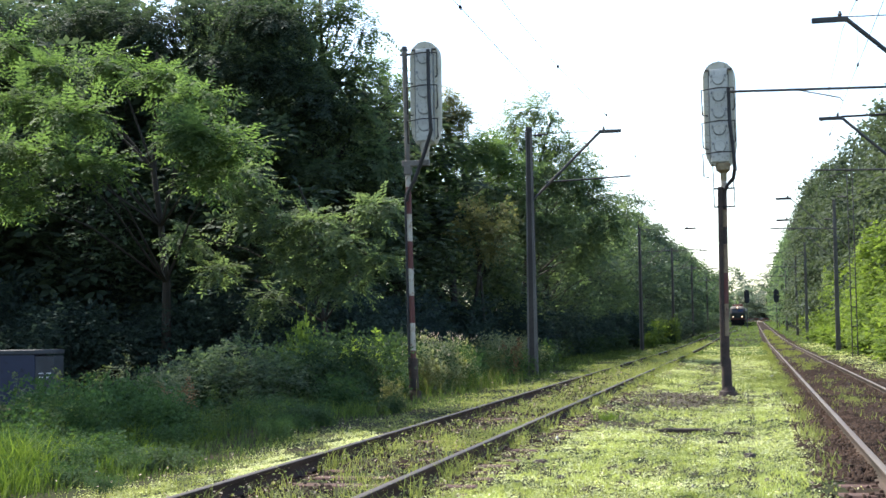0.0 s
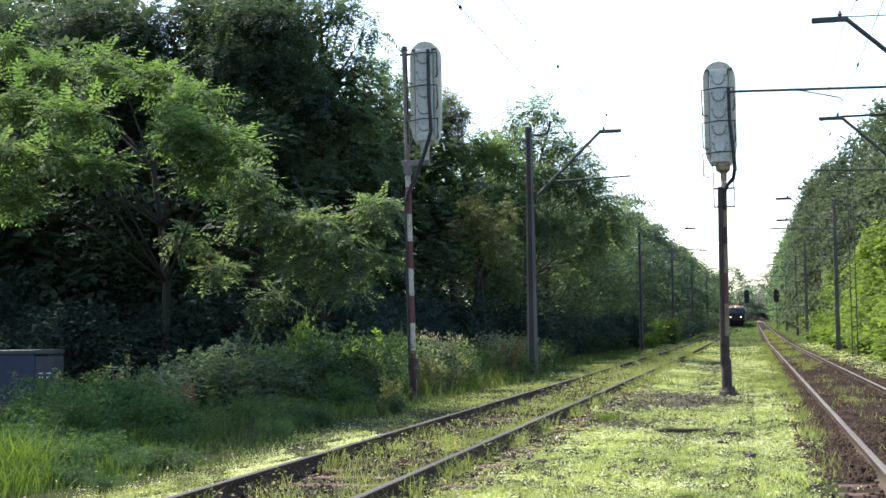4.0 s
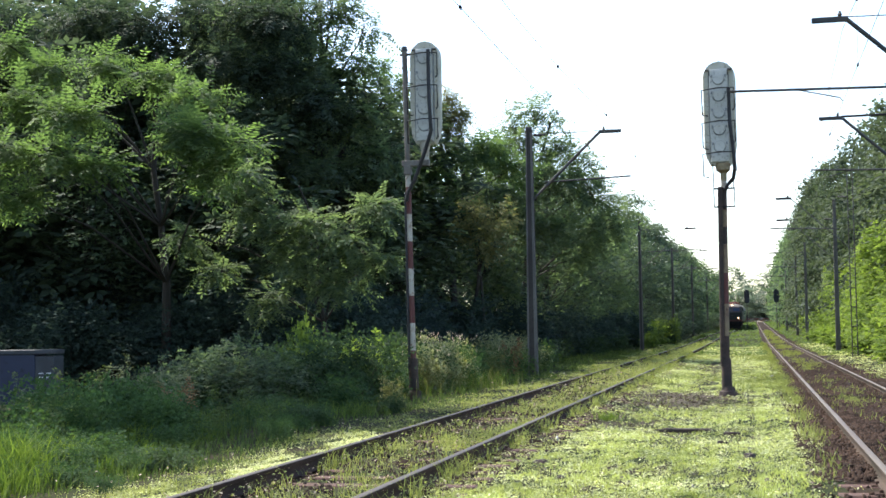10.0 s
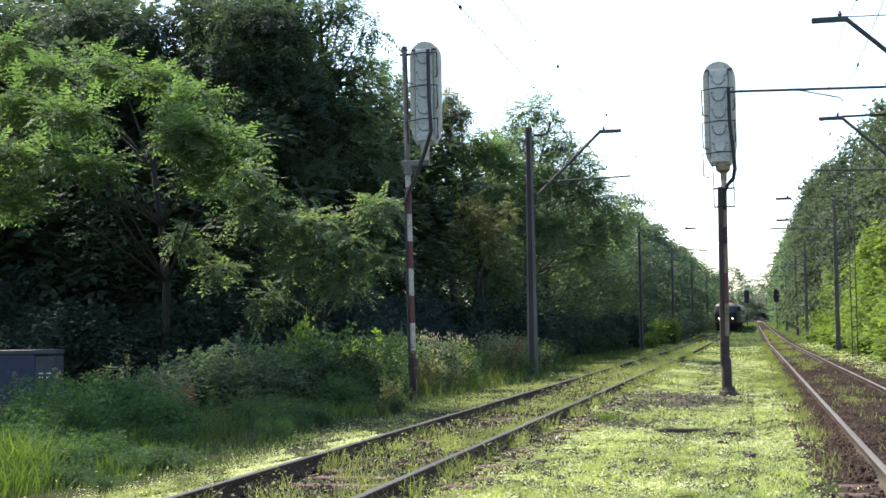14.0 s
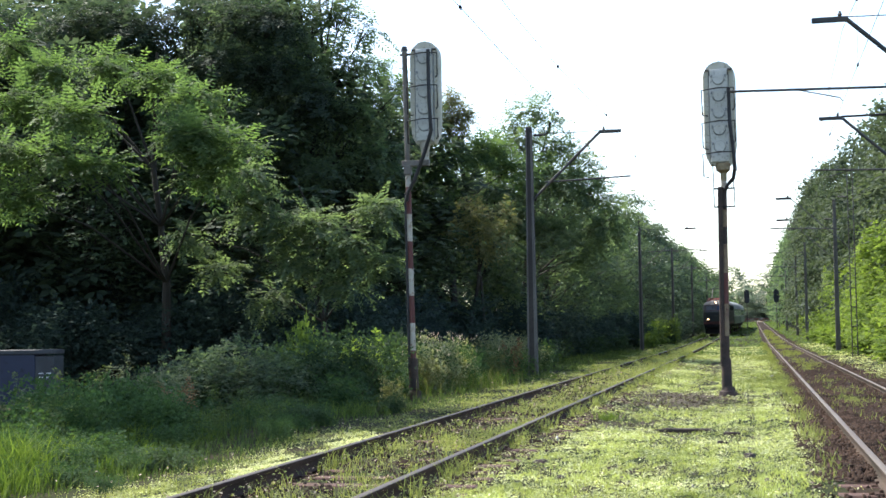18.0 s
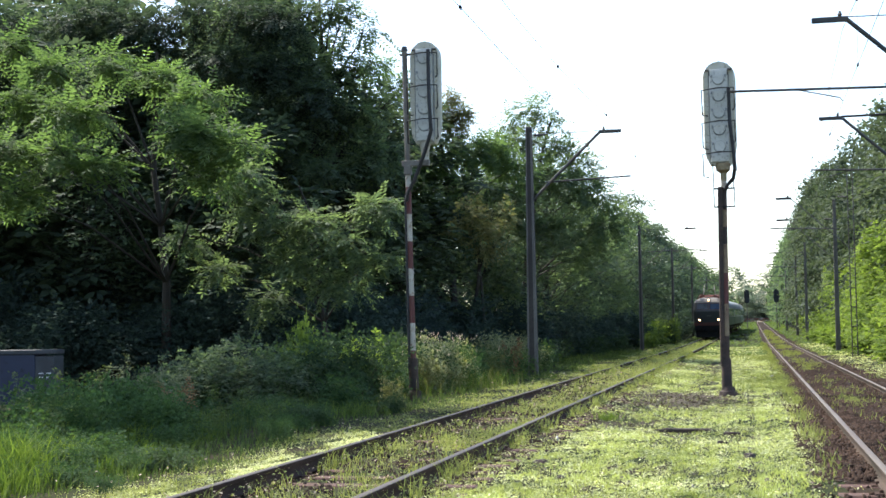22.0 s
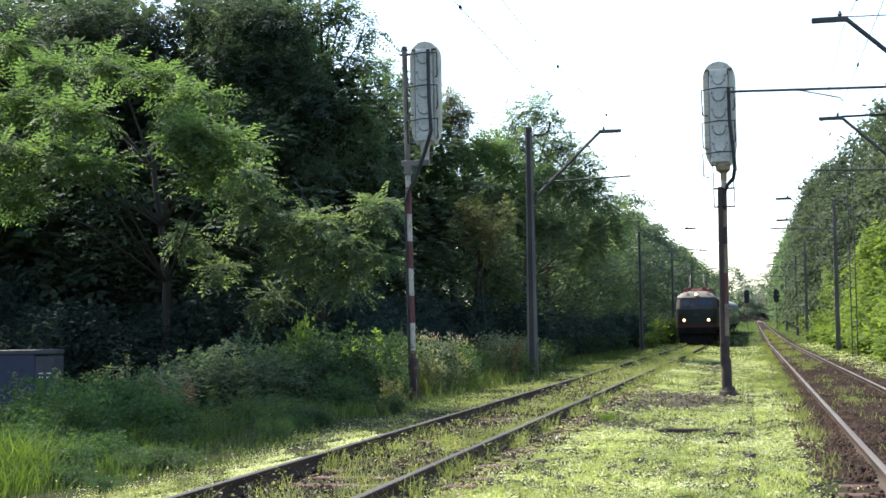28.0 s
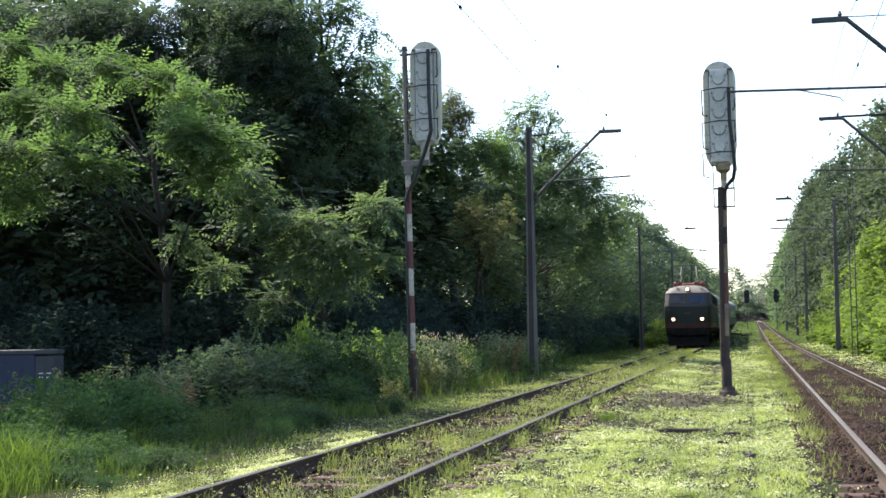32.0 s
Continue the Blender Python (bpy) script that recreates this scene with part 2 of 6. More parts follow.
# ---- mesh tools ----
class Shape:
    """Gathers vertices and faces, then becomes one mesh object."""

    def __init__(self):
        self.v, self.f = [], []

    def add(self, verts, faces):
        n = len(self.v)
        self.v += [tuple(p) for p in verts]
        self.f += [tuple(i + n for i in f) for f in faces]
        return self

    def box(self, c, s, bevel=0.0, m=None):
        """A box with chamfered edges."""
        hx, hy, hz = s[0] / 2, s[1] / 2, s[2] / 2
        b = min(bevel, hx * 0.9, hy * 0.9, hz * 0.9)
        bm = bmesh.new()
        bmesh.ops.create_cube(bm, size=1)
        for v in bm.verts:
            v.co = Vector((v.co.x * s[0], v.co.y * s[1], v.co.z * s[2]))
        if b > 0:
            bmesh.ops.bevel(bm, geom=bm.edges[:], offset=b, segments=1, affect="EDGES")
        bm.verts.index_update()
        t = (m or Matrix.Identity(4))
        vs = [t @ (v.co + Vector(c)) for v in bm.verts]
        fs = [[v.index for v in f.verts] for f in bm.faces]
        bm.free()
        return self.add(vs, fs)

    def tube(self, path, r, n=10, caps=True):
        """A round tube along a path; r is one radius or one a point."""
        path = [Vector(p) for p in path]
        rs = r if isinstance(r, (list, tuple)) else [r] * len(path)
        vs, fs = [], []
        for i, p in enumerate(path):
            d = (path[min(i + 1, len(path) - 1)] - path[max(i - 1, 0)]).normalized()
            a = d.cross(Vector((0, 0, 1)))
            a = Vector((1, 0, 0)) if a.length < 0.05 else a.normalized()
            b = d.cross(a)
            for k in range(n):
                w = 2 * math.pi * k / n
                vs.append(p + (a * math.cos(w) + b * math.sin(w)) * rs[i])
        for i in range(len(path) - 1):
            for k in range(n):
                fs.append((i * n + k, i * n + (k + 1) % n, (i + 1) * n + (k + 1) % n, (i + 1) * n + k))
        if caps:
            fs.append(tuple(range(n))[::-1])
            fs.append(tuple(range((len(path) - 1) * n, len(path) * n)))
        return self.add(vs, fs)

    def loft(self, rings, caps=True):
        n = len(rings[0])
        vs = [p for r in rings for p in r]
        fs = [(i * n + k, i * n + (k + 1) % n, (i + 1) * n + (k + 1) % n, (i + 1) * n + k) for i in range(len(rings) - 1) for k in range(n)]
        if caps:
            fs += [tuple(range(n))[::-1], tuple(range((len(rings) - 1) * n, len(rings) * n))]
        return self.add(vs, fs)

    def mesh(self, name, material, smooth=False):
        me = bpy.data.meshes.new(name)
        me.from_pydata(self.v, [], self.f)
        me.materials.append(material)
        if smooth:
            me.polygons.foreach_set("use_smooth", [True] * len(me.polygons))
            me.set_sharp_from_angle(angle=radians(40))
        me.update()
        return me


def part(name, shape, material, parent=None, label="", smooth=False):
    ob = new(name, shape.mesh(name, material, smooth))
    if parent:
        ob.parent = parent
    if label:
        ob["label"] = label
    return ob


def bulk(name, verts, quads, material, parent=None):
    """One mesh from arrays of vertices and of four-cornered faces."""
    me = bpy.data.meshes.new(name)
    verts, quads = np.asarray(verts, dtype=np.float32).reshape(-1, 3), np.asarray(quads, dtype=np.int32)
    k = quads.shape[1]
    me.vertices.add(len(verts))
    me.vertices.foreach_set("co", verts.ravel())
    me.loops.add(quads.size)
    me.loops.foreach_set("vertex_index", quads.ravel())
    me.polygons.add(len(quads))
    me.polygons.foreach_set("loop_start", np.arange(len(quads), dtype=np.int32) * k)
    me.update(calc_edges=True)
    me.materials.append(material)
    ob = new(name, me)
    if parent:
        ob.parent = parent
    return ob


def thing(name, m, label, category, group="", kind=""):
    ob = new(name)
    ob.empty_display_size = 0.2
    ob.matrix_basis = m
    return tagged(ob, label, category, group, kind)


# ---- the lie of the land ----
def rise(y):
    """The line climbs gently beyond about 90 m."""
    t = np.clip(np.asarray(y, dtype=float) - 90, 0, 340)
    return 0.0095 * t * t / (t + 60)


def ease(f):
    f = np.clip(f, 0, 1)
    return f * f * (3 - 2 * f)


def left_x(y):
    """Middle of the left track, which swings nearer to the other far off."""
    y = np.asarray(y, dtype=float)
    return -3.83 - 0.17 * ease((y - 60) / 60) + 1.1 * ease((y - 142) / 84)


RIGHT_X, LEFT_TOP, RIGHT_TOP = 1.92, 0.21, 0.15


def bumps(x, y):
    return 0.025 * np.sin(x * 1.3 + 0.7 * np.sin(y * 0.6)) + 0.02 * np.sin(y * 0.9 + x * 0.5) + 0.012 * np.sin(x * 3.1 + y * 2.3)


def ground_z(x, y):
    """Height of the ground: level by the rails, a little uneven elsewhere, lower under the left wood."""
    x, y = np.asarray(x, dtype=float), np.asarray(y, dtype=float)
    flat = np.minimum(np.clip(np.abs(x - RIGHT_X) - 0.9, 0, 1), np.clip(np.abs(x - left_x(y)) - 1.0, 0.15, 1))
    return rise(y) + bumps(x, y) * flat + (0.045 + 0.02 * np.sin(2.1 * y + 1.7 * x) * np.sin(0.8 * y)) * np.exp(-((x - left_x(y)) / 1.4) ** 4) - 0.09 * np.exp(-((x - RIGHT_X - 0.12) / 1.18) ** 6) - 0.12 * np.clip((-7.5 - x) / 3, 0, 1)


# ---- ground ----
def steps(edges):
    """Numbers from a list of (start, end, step)."""
    return np.concatenate([np.arange(a, b, s) for a, b, s in edges])


def build_ground():
    xs = steps([(-1800, -200, 400), (-200, -40, 20), (-40, -15, 2.5), (-15, 8, 0.3), (8, 30, 2.5), (30, 200, 20), (200, 1801, 400)])
    ys = steps([(-300, -20, 40), (-20, 6, 2), (6, 45, 0.3), (45, 120, 1.5), (120, 440, 8), (440, 1000, 80), (1000, 3400, 400)])
    gx, gy = np.meshgrid(xs, ys)
    gz = ground_z(gx, gy)
    nx, ny = len(xs), len(ys)
    idx = np.arange(nx * ny).reshape(ny, nx)
    quads = np.stack([idx[:-1, :-1], idx[:-1, 1:], idx[1:, 1:], idx[1:, :-1]], -1).reshape(-1, 4)
    ob = bulk("ground", np.stack([gx, gy, gz], -1), quads, SOIL)
    ob.data.polygons.foreach_set("use_smooth", [True] * len(ob.data.polygons))
    tagged(ob, "mossy soil with short turf between railway tracks", "ground", kind="structure")


build_ground()


# ---- tracks ----


def rail(parent, xf, top, ys, head, label, side=None):
    """Foot, web and head sides, with the worn running surface as a piece of its own."""
    ring2 = [(0.072, 0.0), (0.070, 0.012), (0.020, 0.028), (0.010, 0.045), (0.010, 0.105), (0.034, 0.118), (0.036, 0.145)]
    outline = [(-a, b) for a, b in ring2] + [(a, b) for a, b in ring2[::-1]]
    rings = [[(xf(y) + a, y, float(rise(y)) + top - 0.15 + b) for a, b in outline] for y in ys]
    ob = part("rail", Shape().loft(rings), side or RUST, parent, label, smooth=True)
    crown = [(-0.036, 0.143), (-0.034, 0.150), (-0.02, 0.1535), (0.02, 0.1535), (0.034, 0.150), (0.036, 0.143)]
    rings = [[(xf(y) + a, y, float(rise(y)) + top - 0.15 + b) for a, b in crown] for y in ys]
    part("running_surface", Shape().loft(rings), head, ob, "worn bright top of the rail", smooth=True)
    return ob


TRACK_YS = list(np.arange(-20, 120, 4.0)) + list(np.arange(120, 440, 10.0))


def track(name, xf, top, head, label, first_sleeper, last_sleeper, lift, side=None):
    tr = thing(name, pose(0, 0, 0), label, "railway track", kind="structure")
    rail(tr, lambda y: float(xf(y)) - 0.7525, top, TRACK_YS, head, "rusty steel rail", side)
    rail(tr, lambda y: float(xf(y)) + 0.7525, top, TRACK_YS, head, "rusty steel rail", side)
    rng = random.Random(5)
    wood = [Shape().box((0, 0, 0), (2.5, 0.25, 0.15), 0.018).mesh("sleeper", TIMBER) for _ in range(1)]
    plates = Shape().box((0, 0, 0.0), (0.34, 0.16, 0.016), 0.004)
    plates.box((-0.11, 0, 0.02), (0.035, 0.05, 0.035), 0.006).box((0.11, 0, 0.02), (0.035, 0.05, 0.035), 0.006)
    plate = plates.mesh("tie_plate", RUST)
    y = first_sleeper
    while y < last_sleeper:
        s = new("sleeper", wood[0])
        s.parent = tr
        s.matrix_basis = pose(float(xf(y)) + rng.uniform(-0.05, 0.05), y, float(rise(y)) + top - 0.15 - 0.083 - rng.uniform(0, 0.012) + lift, rng.uniform(-0.6, 0.6), 0, rng.uniform(-1.2, 1.2))
        if y < 48:
            for sx in (-0.7525, 0.7525):
                p = new("tie_plate", plate)
                p.parent = s
                p.matrix_basis = pose(sx, 0, 0.083)
        y += 0.64 + rng.uniform(-0.03, 0.03)
    return tr


track("left_track", left_x, LEFT_TOP, RAIL_TOP_RUSTY, "overgrown siding with rusty rails and timber sleepers", 8.1, 70, 0.0)
track("right_track", lambda y: RIGHT_X + 0 * y, RIGHT_TOP, RAIL_TOP, "main line with worn bright rails on brown ballast", 8.3, 95, 0.0, RUST_PALE)


def build_trackbed():
    """A low bed of brown ballast under the right track, with loose stones on it."""
    ys = list(np.arange(-20, 60, 1.0)) + list(np.arange(60, 430, 10.0))
    rng = random.Random(3)
    rings = []
    for y in ys:
        a, b = rng.uniform(-0.12, 0.12), rng.uniform(-0.12, 0.12)
        z = float(rise(y))
        f = 0.048 * float(ease((y - 12.4) / 4))
        rings.append([(RIGHT_X + x + (a if x < 0 else b) * (abs(x) > 1.2), y, z + h + f * (abs(x) < 1.0)) for x, h in ((-1.6, -0.14), (-1.2, -0.03), (-0.9, -0.03), (0, -0.026), (0.9, -0.03), (1.5, 0.0), (2.1, -0.1))])
    n = 7
    sh = Shape()
    sh.add([p for r in rings for p in r], [(i * n + k, i * n + k + 1, (i + 1) * n + k + 1, (i + 1) * n + k) for i in range(len(rings) - 1) for k in range(n - 1)])
    bed = part("track_bed", sh, BALLAST, smooth=True)
    tagged(bed, "bed of brown crushed-stone ballast", "ballast", kind="structure")
    r = np.random.default_rng(8)
    base = np.array([(-1, -1, -0.6), (1, -1, -0.6), (1, 1, -0.6), (-1, 1, -0.6), (-0.7, -0.6, 0.6), (0.6, -0.7, 0.7), (0.7, 0.6, 0.5), (-0.6, 0.7, 0.65)])
    faces = np.array([(0, 1, 5, 4), (1, 2, 6, 5), (2, 3, 7, 6), (3, 0, 4, 7), (4, 5, 6, 7)])
    n = 26000
    y = 8.5 + 46 * r.random(n) ** 1.8
    x = RIGHT_X + r.uniform(-1.42, 2.0, n)
    near = (y < 13.8) & (r.random(n) < 0.9)
    y = np.where(near, 13.8 + 20 * r.random(n), y)
    size = r.uniform(0.010, 0.025, n) * (1 + (y - 8) / 60)
    v = base[None] * size[:, None, None] * r.uniform(0.6, 1.3, (n, 1, 3)) + r.normal(0, 0.004, (n, 8, 3))
    a = r.uniform(0, 2 * np.pi, n)
    c, s = np.cos(a)[:, None], np.sin(a)[:, None]
    vx, vy = v[..., 0] * c - v[..., 1] * s, v[..., 0] * s + v[..., 1] * c
    z = rise(y) + np.where(np.abs(x - RIGHT_X) > 1.45, -0.02, np.where(np.abs(x - RIGHT_X) < 1.2, -0.012 - 0.012 * np.sin(1.3 * y + 2 * x) * np.sin(0.7 * y), 0.008))
    z = z + 0.044 * ease((y - 11.5) / 4) * ease((1.25 - np.abs(x - RIGHT_X)) / 0.3)
    out = np.stack([vx + x[:, None], vy + y[:, None], v[..., 2] + z[:, None]], -1)
    q = (faces[None] + (np.arange(n) * 8)[:, None, None]).reshape(-1, 4)
    n2 = 5200
    y2 = 9.0 + 32 * r.random(n2) ** 1.5
    x2 = left_x(y2) + r.uniform(-1.45, 1.35, n2)
    size2 = r.uniform(0.014, 0.032, n2) * (1 + (y2 - 8) / 60)
    v2 = base[None] * size2[:, None, None] * r.uniform(0.6, 1.3, (n2, 1, 3)) + r.normal(0, 0.004, (n2, 8, 3))
    out2 = v2 + np.stack([x2, y2, ground_z(x2, y2) + 0.004], -1)[:, None, :]
    q2 = (faces[None] + (np.arange(n2) * 8)[:, None, None]).reshape(-1, 4)
    tagged(bulk("siding_stones", out2.reshape(-1, 3), q2, STONE), "old dark stones between the rails of the siding", "ballast", kind="stuff")
    st = bulk("ballast_stones", out, q, STONE)
    tagged(st, "loose brown ballast stones round the rails", "ballast", kind="stuff")


build_trackbed()


# ---- leaves ----
def sprays(r, pos, out, length, leaflet, pairs, droop=0.35, wild=1.0, face=0.0, slim=0.27):
    """Feathered leaves: pairs of leaflets along a drooping midrib at every place, pointing out."""
    n = len(pos)
    d = out + r.normal(0, 0.45 * wild, (n, 3))
    d[:, 2] -= droop * r.random(n)
    d /= np.linalg.norm(d, axis=1, keepdims=True) + 1e-9
    up = np.tile(np.array([[0, 0, 1.0]]), (n, 1)) + face * out + r.normal(0, 0.35 * wild, (n, 3))
    if face:
        d = d - up * (np.sum(d * up, axis=1) / np.sum(up * up, axis=1))[:, None] * 0.75
        d /= np.linalg.norm(d, axis=1, keepdims=True) + 1e-9
    side = np.cross(d, up)
    side /= np.linalg.norm(side, axis=1, keepdims=True) + 1e-9
    nor = np.cross(side, d)
    ln = length * r.uniform(0.6, 1.25, n)
    parts_ = []
    k = pairs * 2 + 1
    for i in range(k):
        t = 1.0 if i == k - 1 else 0.2 + 0.75 * (i // 2) / max(pairs - 1, 1)
        s = 0.0 if i == k - 1 else (1.0 if i % 2 else -1.0)
        root = pos + d * (ln * t)[:, None] - nor * (0.16 * ln * t * t)[:, None]
        la = side * s + d * (0.45 if s else 1.0) - nor * 0.25 + r.normal(0, 0.16 * wild, (n, 3))
        la /= np.linalg.norm(la, axis=1, keepdims=True) + 1e-9
        lw = np.cross(la, nor + r.normal(0, 0.3 * wild, (n, 3)))
        lw /= np.linalg.norm(lw, axis=1, keepdims=True) + 1e-9
        L = (leaflet * r.uniform(0.75, 1.2, n))[:, None]
        w = L * slim
        parts_.append(np.stack([root, root + la * L * 0.5 + lw * w, root + la * L, root + la * L * 0.5 - lw * w], 1))
    v = np.stack(parts_, 1).reshape(-1, 3)
    return v, np.arange(len(v)).reshape(-1, 4)


def clump_places(r, blobs, n, hollow=0.4, lift=0.35):
    """Places on and inside a set of leafy clumps (x, y, z, radius, flatness), with the way out of each."""
    b = np.asarray(blobs)
    w = b[:, 3] ** 2
    pick = r.choice(len(b), n, p=w / w.sum())
    d = r.normal(0, 1, (n, 3))
    d[:, 2] += lift
    d /= np.linalg.norm(d, axis=1, keepdims=True)
    rad = b[pick, 3] * (hollow + (1 - hollow) * r.random(n) ** 0.5) * (1 + 0.25 * r.normal(0, 1, n) * 0.6)
    off = d * rad[:, None]
    off[:, 2] *= b[pick, 4]
    return b[pick, :3] + off, d


def split_pads(r, pads, k, spread=0.62, size=(0.38, 0.62)):
    """Breaks every leafy pad (x, y, z, radius, flatness) into several smaller, uneven tufts."""
    out = []
    for x, y, z, rad, flat in pads:
        for _ in range(k):
            d = r.normal(0, 1, 3)
            d /= np.linalg.norm(d) + 1e-9
            s = rad * spread * r.uniform(0.5, 1.15)
            out.append((x + d[0] * s, y + d[1] * s, z + d[2] * s * flat, rad * r.uniform(*size), flat * r.uniform(0.8, 1.1)))
    return out


def make_tree(name, seed, height, radius, foot, n_blobs, n_sprays, length, leaflet, pairs, material, label, lean=0.0, blob=(0.7, 1.35), wild=1.0, tufts_each=4):
    """A forked trunk with limbs to every leafy clump of the crown. Stands at the origin until it is copied."""
    rng, r = random.Random(seed), np.random.default_rng(seed)
    tr = thing(name, pose(0, -500, 0), label, "tree", "trees beside the line")
    blobs = []
    for i in range(n_blobs):
        f = (i + rng.random()) / n_blobs
        z = foot + (height - foot) * f
        reach = radius * (0.45 + 0.6 * math.sin(math.pi * min(1, 0.18 + 0.78 * f)) ** 0.8) * (1 - 0.55 * f ** 3)
        a = i * 2.4 + rng.uniform(-0.6, 0.6)
        q = reach * rng.uniform(0.35, 1.0)
        blobs.append((q * math.cos(a) + lean * z, q * math.sin(a), z, rng.uniform(*blob) * (1.05 - 0.4 * f), rng.uniform(0.5, 0.75)))
    sh = Shape()
    w = height * 0.014 + 0.04
    trunk = [(0.12 * math.sin(1.3 * k + seed) * k / 4 + lean * height * 0.8 * k / 6, 0.12 * math.cos(1.7 * k + seed) * k / 4, height * 0.86 * k / 6) for k in range(7)]
    trunk[0] = (trunk[0][0], trunk[0][1], -0.25)
    sh.tube(trunk, [w * (1.25 if k == 0 else 1 - 0.14 * k) for k in range(7)], 8)
    for bx, by, bz, br, _ in blobs:
        k = min(5, max(1, int(bz * 0.72 / (height * 0.86) * 6)))
        p = Vector(trunk[k])
        e = Vector((bx, by, bz))
        mid = p.lerp(e, 0.5) + Vector((0, 0, 0.25))
        sh.tube([p, mid, e], [w * 0.22, w * 0.13, w * 0.05], 5, caps=False)
    part("trunk", sh, BARK, tr, "dark furrowed trunk and limbs", smooth=True)
    pos, out = clump_places(r, split_pads(r, blobs, tufts_each), n_sprays, 0.55, 0.85)
    v, q = sprays(r, pos, out, length, leaflet, pairs, 0.35, wild, 0.6)
    bulk("crown", v, q, material, tr)
    return tr


def bough_tree(seed, x, y, pads, density, length, leaflet, pairs, material, label, flat=0.6, name="locust_tree", wild=0.6, droop=0.35, girth=1.0, k=6, spread=0.62, size=(0.38, 0.62), slim=0.2):
    """A tree at the wood's edge whose boughs carry separate leafy pads: (x, y, z, radius) from its foot."""
    rng, r = random.Random(seed), np.random.default_rng(seed)
    tr = thing(name, pose(x, y, float(ground_z(x, y))), label, "tree", "trees beside the line")
    top = max(p[2] for p in pads)
    mx, my = sum(p[0] for p in pads) / len(pads), sum(p[1] for p in pads) / len(pads)
    sh = Shape()
    w = (top * 0.013 + 0.03) * girth
    trunk = [(mx * 0.85 * (j / 6) ** 1.3 + 0.1 * math.sin(1.7 * j + seed) * j / 4, my * 0.4 * (j / 6) ** 1.5 + 0.1 * math.cos(1.3 * j + seed) * j / 4, top * 0.95 * j / 6) for j in range(7)]
    trunk[0] = (0, 0, -0.3)
    sh.tube(trunk, [w * (1.3 if j == 0 else 1 - 0.13 * j) for j in range(7)], 8)
    for px, py, pz, pr in pads:
        j = min(5, max(1, int(pz * 0.78 / (top * 0.95) * 6)))
        p, e = Vector(trunk[j]), Vector((px, py, pz))
        mid = p.lerp(e, 0.55) + Vector((0, 0, 0.3))
        sh.tube([p, mid, e], [w * 0.26, w * 0.15, w * 0.05], 5, caps=False)
        for _ in range(4):
            d = Vector((rng.uniform(-1, 1), rng.uniform(-1, 0.4), rng.uniform(-0.2, 0.6))) * pr
            sh.tube([mid.lerp(e, 0.5), e.lerp(e + d, 0.4), e + d], [w * 0.09, w * 0.06, w * 0.02], 4, caps=False)
    part("trunk", sh, BARK, tr, "dark furrowed trunk and limbs", smooth=True)
    blobs = split_pads(r, [(a, b, c, d, flat * rng.uniform(0.75, 1.15)) for a, b, c, d in pads], k, spread, size)
    n = int(density * sum(p[3] ** 2 for p in pads))
    pos, out = clump_places(r, blobs, n, 0.5, 0.7)
    v, q = sprays(r, pos, out, length, leaflet, pairs, droop, wild, 0.75, slim)
    bulk("crown", v, q, material, tr)
    return tr


LOCUST = "leafy black-locust tree at the edge of the wood"
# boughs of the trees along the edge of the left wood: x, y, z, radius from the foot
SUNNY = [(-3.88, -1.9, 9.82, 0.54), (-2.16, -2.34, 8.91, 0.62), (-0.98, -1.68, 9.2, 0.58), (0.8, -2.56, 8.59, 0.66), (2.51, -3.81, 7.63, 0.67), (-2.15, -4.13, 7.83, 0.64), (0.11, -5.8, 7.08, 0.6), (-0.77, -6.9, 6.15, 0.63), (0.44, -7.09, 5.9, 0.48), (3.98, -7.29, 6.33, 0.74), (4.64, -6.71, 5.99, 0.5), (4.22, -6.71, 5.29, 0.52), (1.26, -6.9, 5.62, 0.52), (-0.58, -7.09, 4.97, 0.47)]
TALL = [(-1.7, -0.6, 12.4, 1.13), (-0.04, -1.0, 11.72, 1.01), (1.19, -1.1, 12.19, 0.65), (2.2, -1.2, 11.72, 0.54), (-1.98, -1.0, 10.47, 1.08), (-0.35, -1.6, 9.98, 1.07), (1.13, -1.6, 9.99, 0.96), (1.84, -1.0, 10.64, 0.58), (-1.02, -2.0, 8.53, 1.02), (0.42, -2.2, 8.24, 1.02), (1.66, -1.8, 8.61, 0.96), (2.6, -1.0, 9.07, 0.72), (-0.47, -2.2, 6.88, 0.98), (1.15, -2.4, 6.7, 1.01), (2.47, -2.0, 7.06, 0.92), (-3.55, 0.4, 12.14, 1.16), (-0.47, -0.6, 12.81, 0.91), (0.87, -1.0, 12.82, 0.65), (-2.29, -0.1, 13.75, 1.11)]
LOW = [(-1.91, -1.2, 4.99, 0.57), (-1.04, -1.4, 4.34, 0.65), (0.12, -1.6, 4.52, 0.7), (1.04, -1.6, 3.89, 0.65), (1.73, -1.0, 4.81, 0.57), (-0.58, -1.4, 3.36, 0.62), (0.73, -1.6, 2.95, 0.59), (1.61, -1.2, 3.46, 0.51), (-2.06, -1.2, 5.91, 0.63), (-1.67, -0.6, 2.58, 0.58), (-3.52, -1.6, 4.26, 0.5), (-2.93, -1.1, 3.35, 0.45)]
